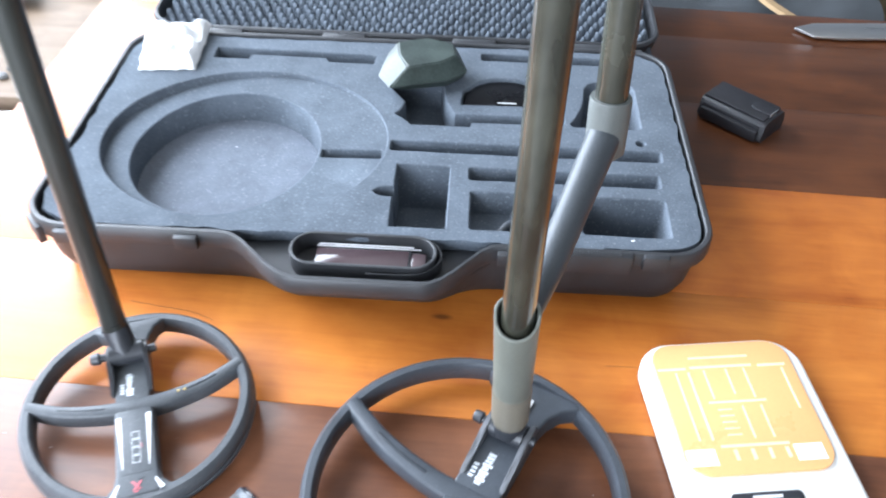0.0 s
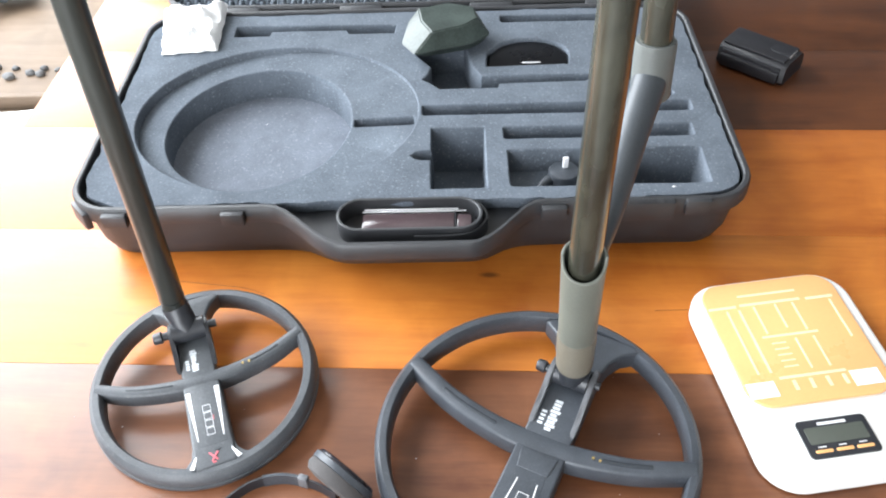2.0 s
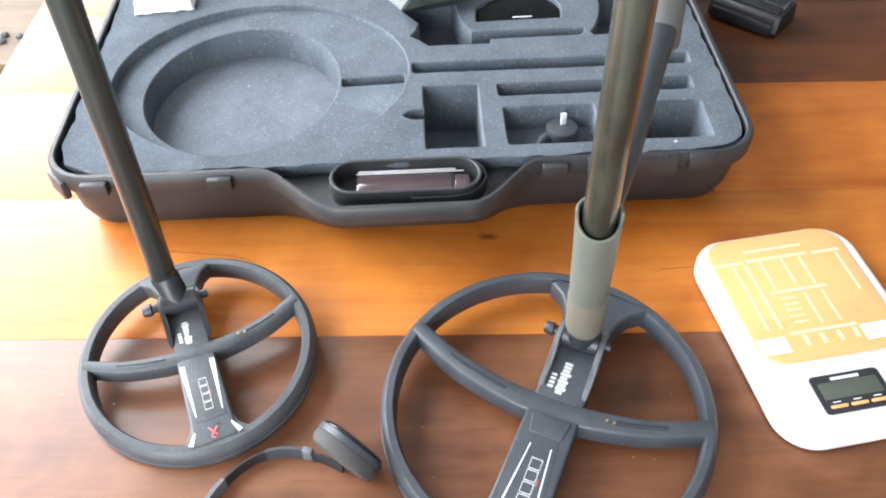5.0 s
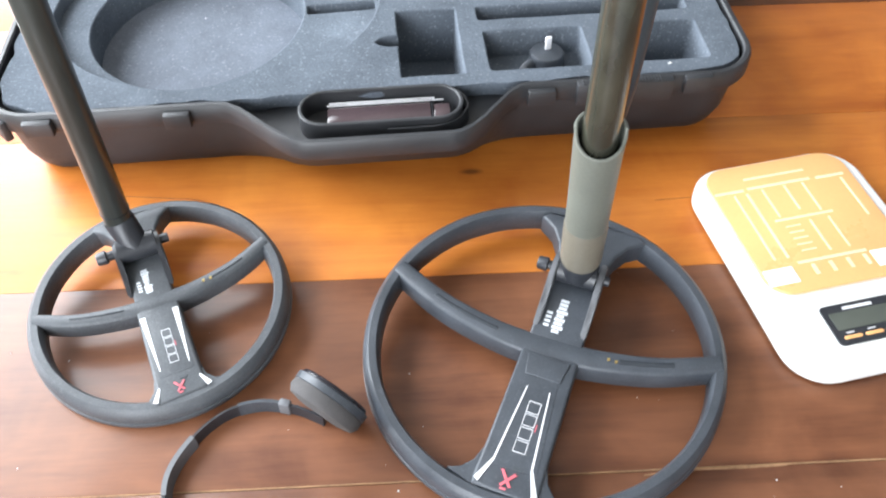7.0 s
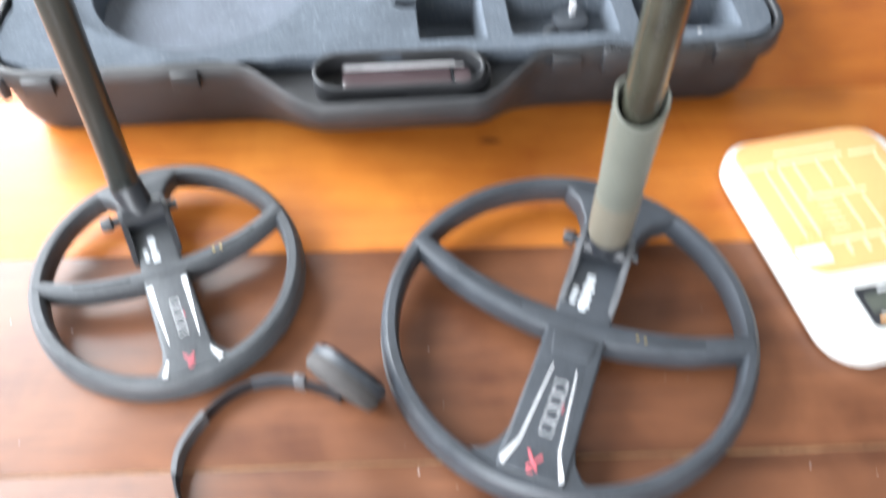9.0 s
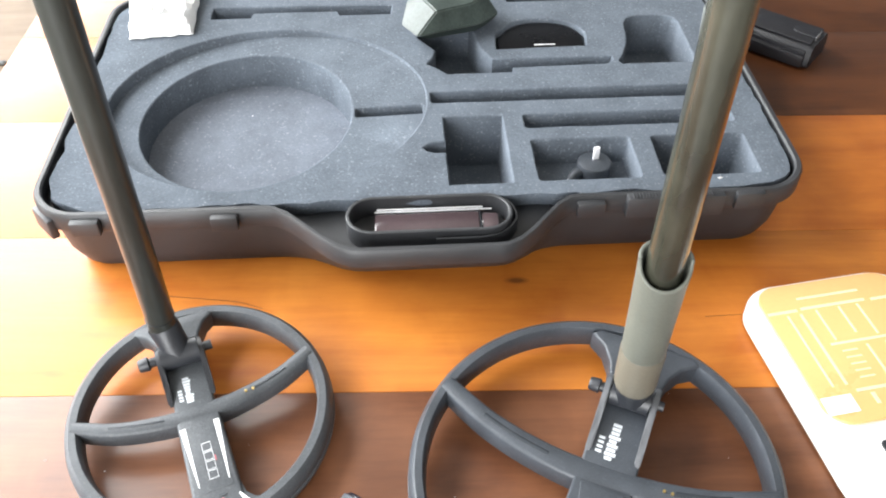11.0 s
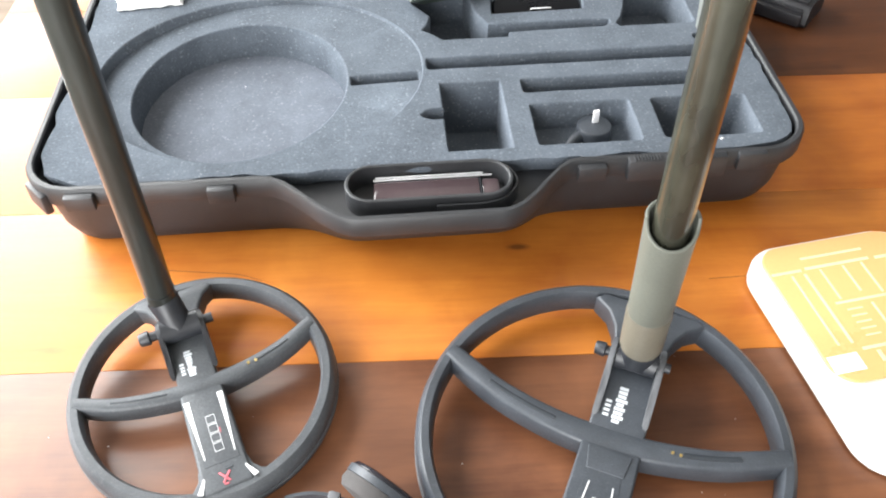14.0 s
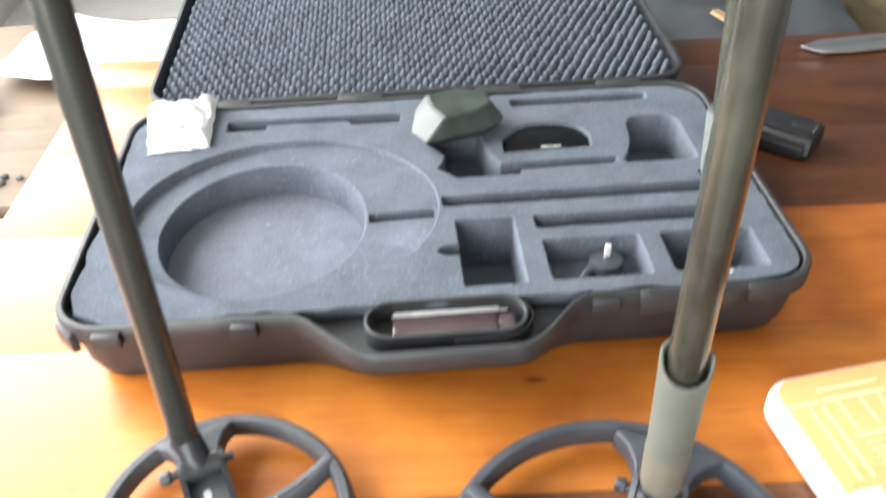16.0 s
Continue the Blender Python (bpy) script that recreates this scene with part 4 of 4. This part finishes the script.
mid = [(-0.06, -0.014), (-0.046, -0.046), (0.034, -0.031), (0.062, -0.012), (0.056, 0.03), (0.012, 0.05), (-0.044, 0.04)]
upper = [(-0.03, 0.0), (-0.02, -0.032), (0.024, -0.022), (0.046, -0.006), (0.044, 0.026), (0.012, 0.042), (-0.03, 0.034)]
loft(cb, [[(x, y, 0.0) for x, y in base], [(x, y, 0.02) for x, y in mid], [(x, y, 0.043) for x, y in upper]], True, True)
bmesh.ops.bevel(cb, geom=list(cb.edges), offset=0.0016, segments=2, affect="EDGES")
part("shell", cb, M_GREEN, cov, angle=25)

# crumpled white packet on the foam
bag = bmesh.new()
nx, ny = 22, 16
top, bot = [], []
for j in range(ny + 1):
    for i in range(nx + 1):
        u, v = i / nx, j / ny
        edge = min(u, 1 - u, v, 1 - v)
        x = -0.046 + 0.092 * u + 0.003 * noise.noise((v * 6, 1.0, u)) - 0.008 * (0.5 - v) * (1 - 2 * u) * -1
        y = -0.055 + 0.11 * v + 0.003 * noise.noise((u * 7, 4.0, v))
        puff = min(1, edge * 5) ** 0.6
        z = 0.002 + 0.013 * puff + 0.012 * puff * noise.noise((u * 5, v * 5, 2.2)) + 0.01 * puff * abs(noise.noise((u * 13, v * 15, 7.0)))
        top.append(bag.verts.new((x, y, z)))
        bot.append(bag.verts.new((x, y, 0.0005)))
for j in range(ny):
    for i in range(nx):
        a = j * (nx + 1) + i
        bag.faces.new((top[a], top[a + 1], top[a + nx + 2], top[a + nx + 1]))
        bag.faces.new((bot[a + nx + 1], bot[a + nx + 2], bot[a + 1], bot[a]))
per = [i for i in range(nx)] + [j * (nx + 1) + nx for j in range(ny)] + [ny * (nx + 1) + i for i in range(nx, 0, -1)] + [j * (nx + 1) for j in range(ny, 0, -1)]
for q in range(len(per)):
    a, b = per[q], per[(q + 1) % len(per)]
    bag.faces.new((bot[a], bot[b], top[b], top[a]))
single("paper_packet", bag, M_PAPER, pose(-0.381, 0.384, FZ + 0.0045, 4, 0, 6) @ Matrix.Diagonal((0.86, 0.95, 1.0, 1.0)), "crumpled white packet on the corner of the foam", "packet", angle=25)

# black leather holster
hol = thing("holster", pose(0.392, 0.397, TOP, 0, 0, -42) @ Matrix.Scale(0.86, 4), "small black leather belt holster on the table", "holster")
hb = bmesh.new()
sec = [(-0.033, 0.0), (-0.038, 0.006), (-0.034, 0.03), (-0.028, 0.035), (0.022, 0.035), (0.03, 0.03), (0.037, 0.012), (0.033, 0.0)]
loft(hb, [[(x, y * s, z * s2 + 0.0) for y, z in sec] for x, s, s2 in ((-0.058, 0.94, 0.96), (-0.054, 1.0, 1.0), (0.05, 1.0, 1.0), (0.056, 0.96, 0.97))], True, True)
part("pouch", hb, M_LEATHER, hol)
part("flap", boxbm(-0.055, 0.05, -0.03, 0.024, 0.0345, 0.0385, bevel=0.0015), M_LEATHER, hol)
part("belt_loop", boxbm(-0.05, 0.05, -0.046, -0.038, 0.004, 0.024, bevel=0.003), M_LEATHER, hol)
part("belt_loop_edge", boxbm(-0.05, 0.048, -0.0385, -0.0345, 0.006, 0.0285, bevel=0.0015), M_LEATHER, hol)
part("snap_tab", slab([(0.022, -0.012), (0.05, -0.012), (0.05, 0.012), (0.022, 0.012), (0.016, 0.008), (0.014, 0.0), (0.016, -0.008)], 0.038, 0.0405, 0.001), M_LEATHER, hol, "rounded snap tab")
part("snap_edge", boxbm(0.0495, 0.0515, -0.012, 0.012, 0.031, 0.0405, bevel=0.0006), M_METAL, hol, "steel edge")

# knife
knife = thing("knife", pose(0.565, 0.655, TOP, 0, 0, 4), "steel knife blade lying on the table", "knife")
part("blade", slab([(-0.035, 0.006), (-0.012, -0.022), (0.03, -0.028), (0.19, -0.026), (0.19, 0.024), (0.0, 0.02)], 0.004, 0.0075, 0.001), M_METAL, knife)
part("handle", slab(rounded(0.19, 0.31, -0.022, 0.022, 0.012, 5), 0.0, 0.018, 0.006), M_BLACK, knife)

# ---- things beyond the table ----
bench = thing("bench", pose(-1.14, 1.16, 0), "low bench with a worn brown board", "bench")
part("board", boxbm(-0.46, 0.86, -0.34, 0.5, 0.415, 0.45, bevel=0.004), M_BENCH, bench)
part("edging", boxbm(-0.46, 0.86, -0.356, -0.3405, 0.41, 0.452, bevel=0.002), M_BENCH, bench, "pale wooden edge strip")
for x in (-0.42, 0.78):
    for y in (-0.3, 0.28):
        part("leg", boxbm(x, x + 0.05, y, y + 0.05, 0, 0.4145, bevel=0.003), M_BENCH, bench)
crate = thing("crate", pose(-1.0, 0.6, 0), "low wooden crate beside the table", "crate")
for y in (-0.2, -0.1, 0.0, 0.1):
    part("plank", boxbm(-0.3, 0.26, y + 0.002, y + 0.098, 0.405, 0.425, bevel=0.002), M_BENCH, crate)
for x in (-0.3, 0.22):
    part("side", boxbm(x, x + 0.02, -0.2, 0.2, 0, 0.4045, bevel=0.002), M_BENCH, crate)
for i in range(9):
    st = bmesh.new()
    bmesh.ops.create_icosphere(st, subdivisions=2, radius=1)
    for v in st.verts:
        v.co *= 1 + 0.3 * noise.noise(v.co * 1.3 + Vector((i * 3.1, 0, 0)))
    rr = random.uniform(0.007, 0.013)
    bmesh.ops.scale(st, vec=(rr, rr * 0.8, rr * 0.6), verts=st.verts)
    single("pebble", st, M_STONE, pose(-0.93 + 0.075 * random.uniform(-1, 1), 0.9 + 0.03 * random.uniform(-1, 1), 0.45 + rr * 0.45), "small grey stone on the bench", "stone", "stones on the bench")


def sheet(name, cx, cy, z, sx, sy, rz, mat, amp, label, category, drape=0.0):
    """A limp sheet with folds and a little thickness."""
    bm = bmesh.new()
    n, m = 26, 20
    layers = []
    for lay in (0.0, -0.002):
        layers.append([[bm.verts.new((sx * (i / n - 0.5), sy * (j / m - 0.5), 0.003 + lay + amp * (0.5 + 0.5 * noise.noise((i * 0.22, j * 0.25, cx * 7))) + drape * ((i / n - 0.5) ** 2))) for i in range(n + 1)] for j in range(m + 1)])
    for li, g in enumerate(layers):
        for j in range(m):
            for i in range(n):
                f = (g[j][i], g[j][i + 1], g[j + 1][i + 1], g[j + 1][i])
                bm.faces.new(f if li == 0 else f[::-1])
    a, b = layers
    for j in range(m):
        bm.faces.new((a[j][0], a[j + 1][0], b[j + 1][0], b[j][0]))
        bm.faces.new((a[j][n], b[j][n], b[j + 1][n], a[j + 1][n]))
    for i in range(n):
        bm.faces.new((a[0][i], b[0][i], b[0][i + 1], a[0][i + 1]))
        bm.faces.new((a[m][i], a[m][i + 1], b[m][i + 1], b[m][i]))
    return single(name, bm, mat, pose(cx, cy, z, 0, 0, rz), label, category, angle=60)


sheet("paper_sheet", -0.99, 0.62, 0.4252, 0.48, 0.3, 6, M_STAINED, 0.012, "white stained sheet lying on the crate", "paper")
sheet("blue_cloth", -1.3, 1.27, 0.4505, 0.3, 0.16, 12, M_BLUE, 0.04, "crumpled blue cloth on the bench", "cloth")
sheet("dark_cloth", -1.08, 1.2, 0.4505, 0.13, 0.12, 40, M_CLOTH, 0.06, "small dark green rag on the bench", "cloth")
sheet("white_cloth", -0.66, 1.38, 0.4505, 0.72, 0.36, -14, M_PAPER, 0.05, "white cloth spread on the bench", "cloth", 0.05)
chest = thing("storage_chest", pose(0.7, 1.22, 0), "low dark wooden chest behind the table", "chest")
part("body", boxbm(-0.75, 0.75, -0.3, 0.3, 0, 0.46, bevel=0.006), M_EDGEWOOD, chest)
part("lid", boxbm(-0.77, 0.77, -0.32, 0.32, 0.4605, 0.5, bevel=0.006), M_EDGEWOOD, chest)
sheet("dark_cloth", 0.42, 1.15, 0.5, 0.9, 0.55, -8, M_CLOTH, 0.1, "dark grey folded fabric behind the table", "fabric", 0.1)
part_path = [(0.6, 1.2, 0.0), (0.64, 1.08, 0.0), (0.7, 0.98, 0.0), (0.76, 0.9, 0.0)]
strap = band(curve_points(part_path, 6), 0.003, 0.014, 0.0)
single("strap", strap, M_TAN, pose(0, 0, 0.585), "tan webbing strap lying on the dark fabric", "strap")
sheet("olive_cloth", 1.05, 1.2, 0.5, 0.6, 0.5, -4, M_OLIVE, 0.08, "olive brown cloth behind the table", "fabric", 0.1)

# crumbs and dust on the table and the foam
cr_v, cr_f = [], []
for cx, cy, cz, r in [(0.1947, 0.0488, FZ, 0.0022), (-0.31, 0.09, 0.78, 0.0012), (-0.27, 0.24, 0.78, 0.001)] + [(random.uniform(-0.4, 0.3), random.uniform(-0.44, -0.13), TOP + 0.0002, random.uniform(0.0003, 0.0009)) for _ in range(32)]:
    b = len(cr_v)
    cr_v += [(cx + r * random.uniform(0.6, 1.3) * math.cos(a), cy + r * random.uniform(0.5, 1.2) * math.sin(a), cz) for a in (0.2, 1.6, 2.9, 4.4)] + [(cx, cy, cz + r * 0.8)]
    cr_f += [(b + i, b + (i + 1) % 4, b + 4) for i in range(4)]
me = bpy.data.meshes.new("crumbs")
me.from_pydata(cr_v, [], cr_f)
me.materials.append(M_PAPER)
tagged(new("crumbs", me), "tiny pale crumbs scattered on table and foam", "crumbs", kind="stuff")
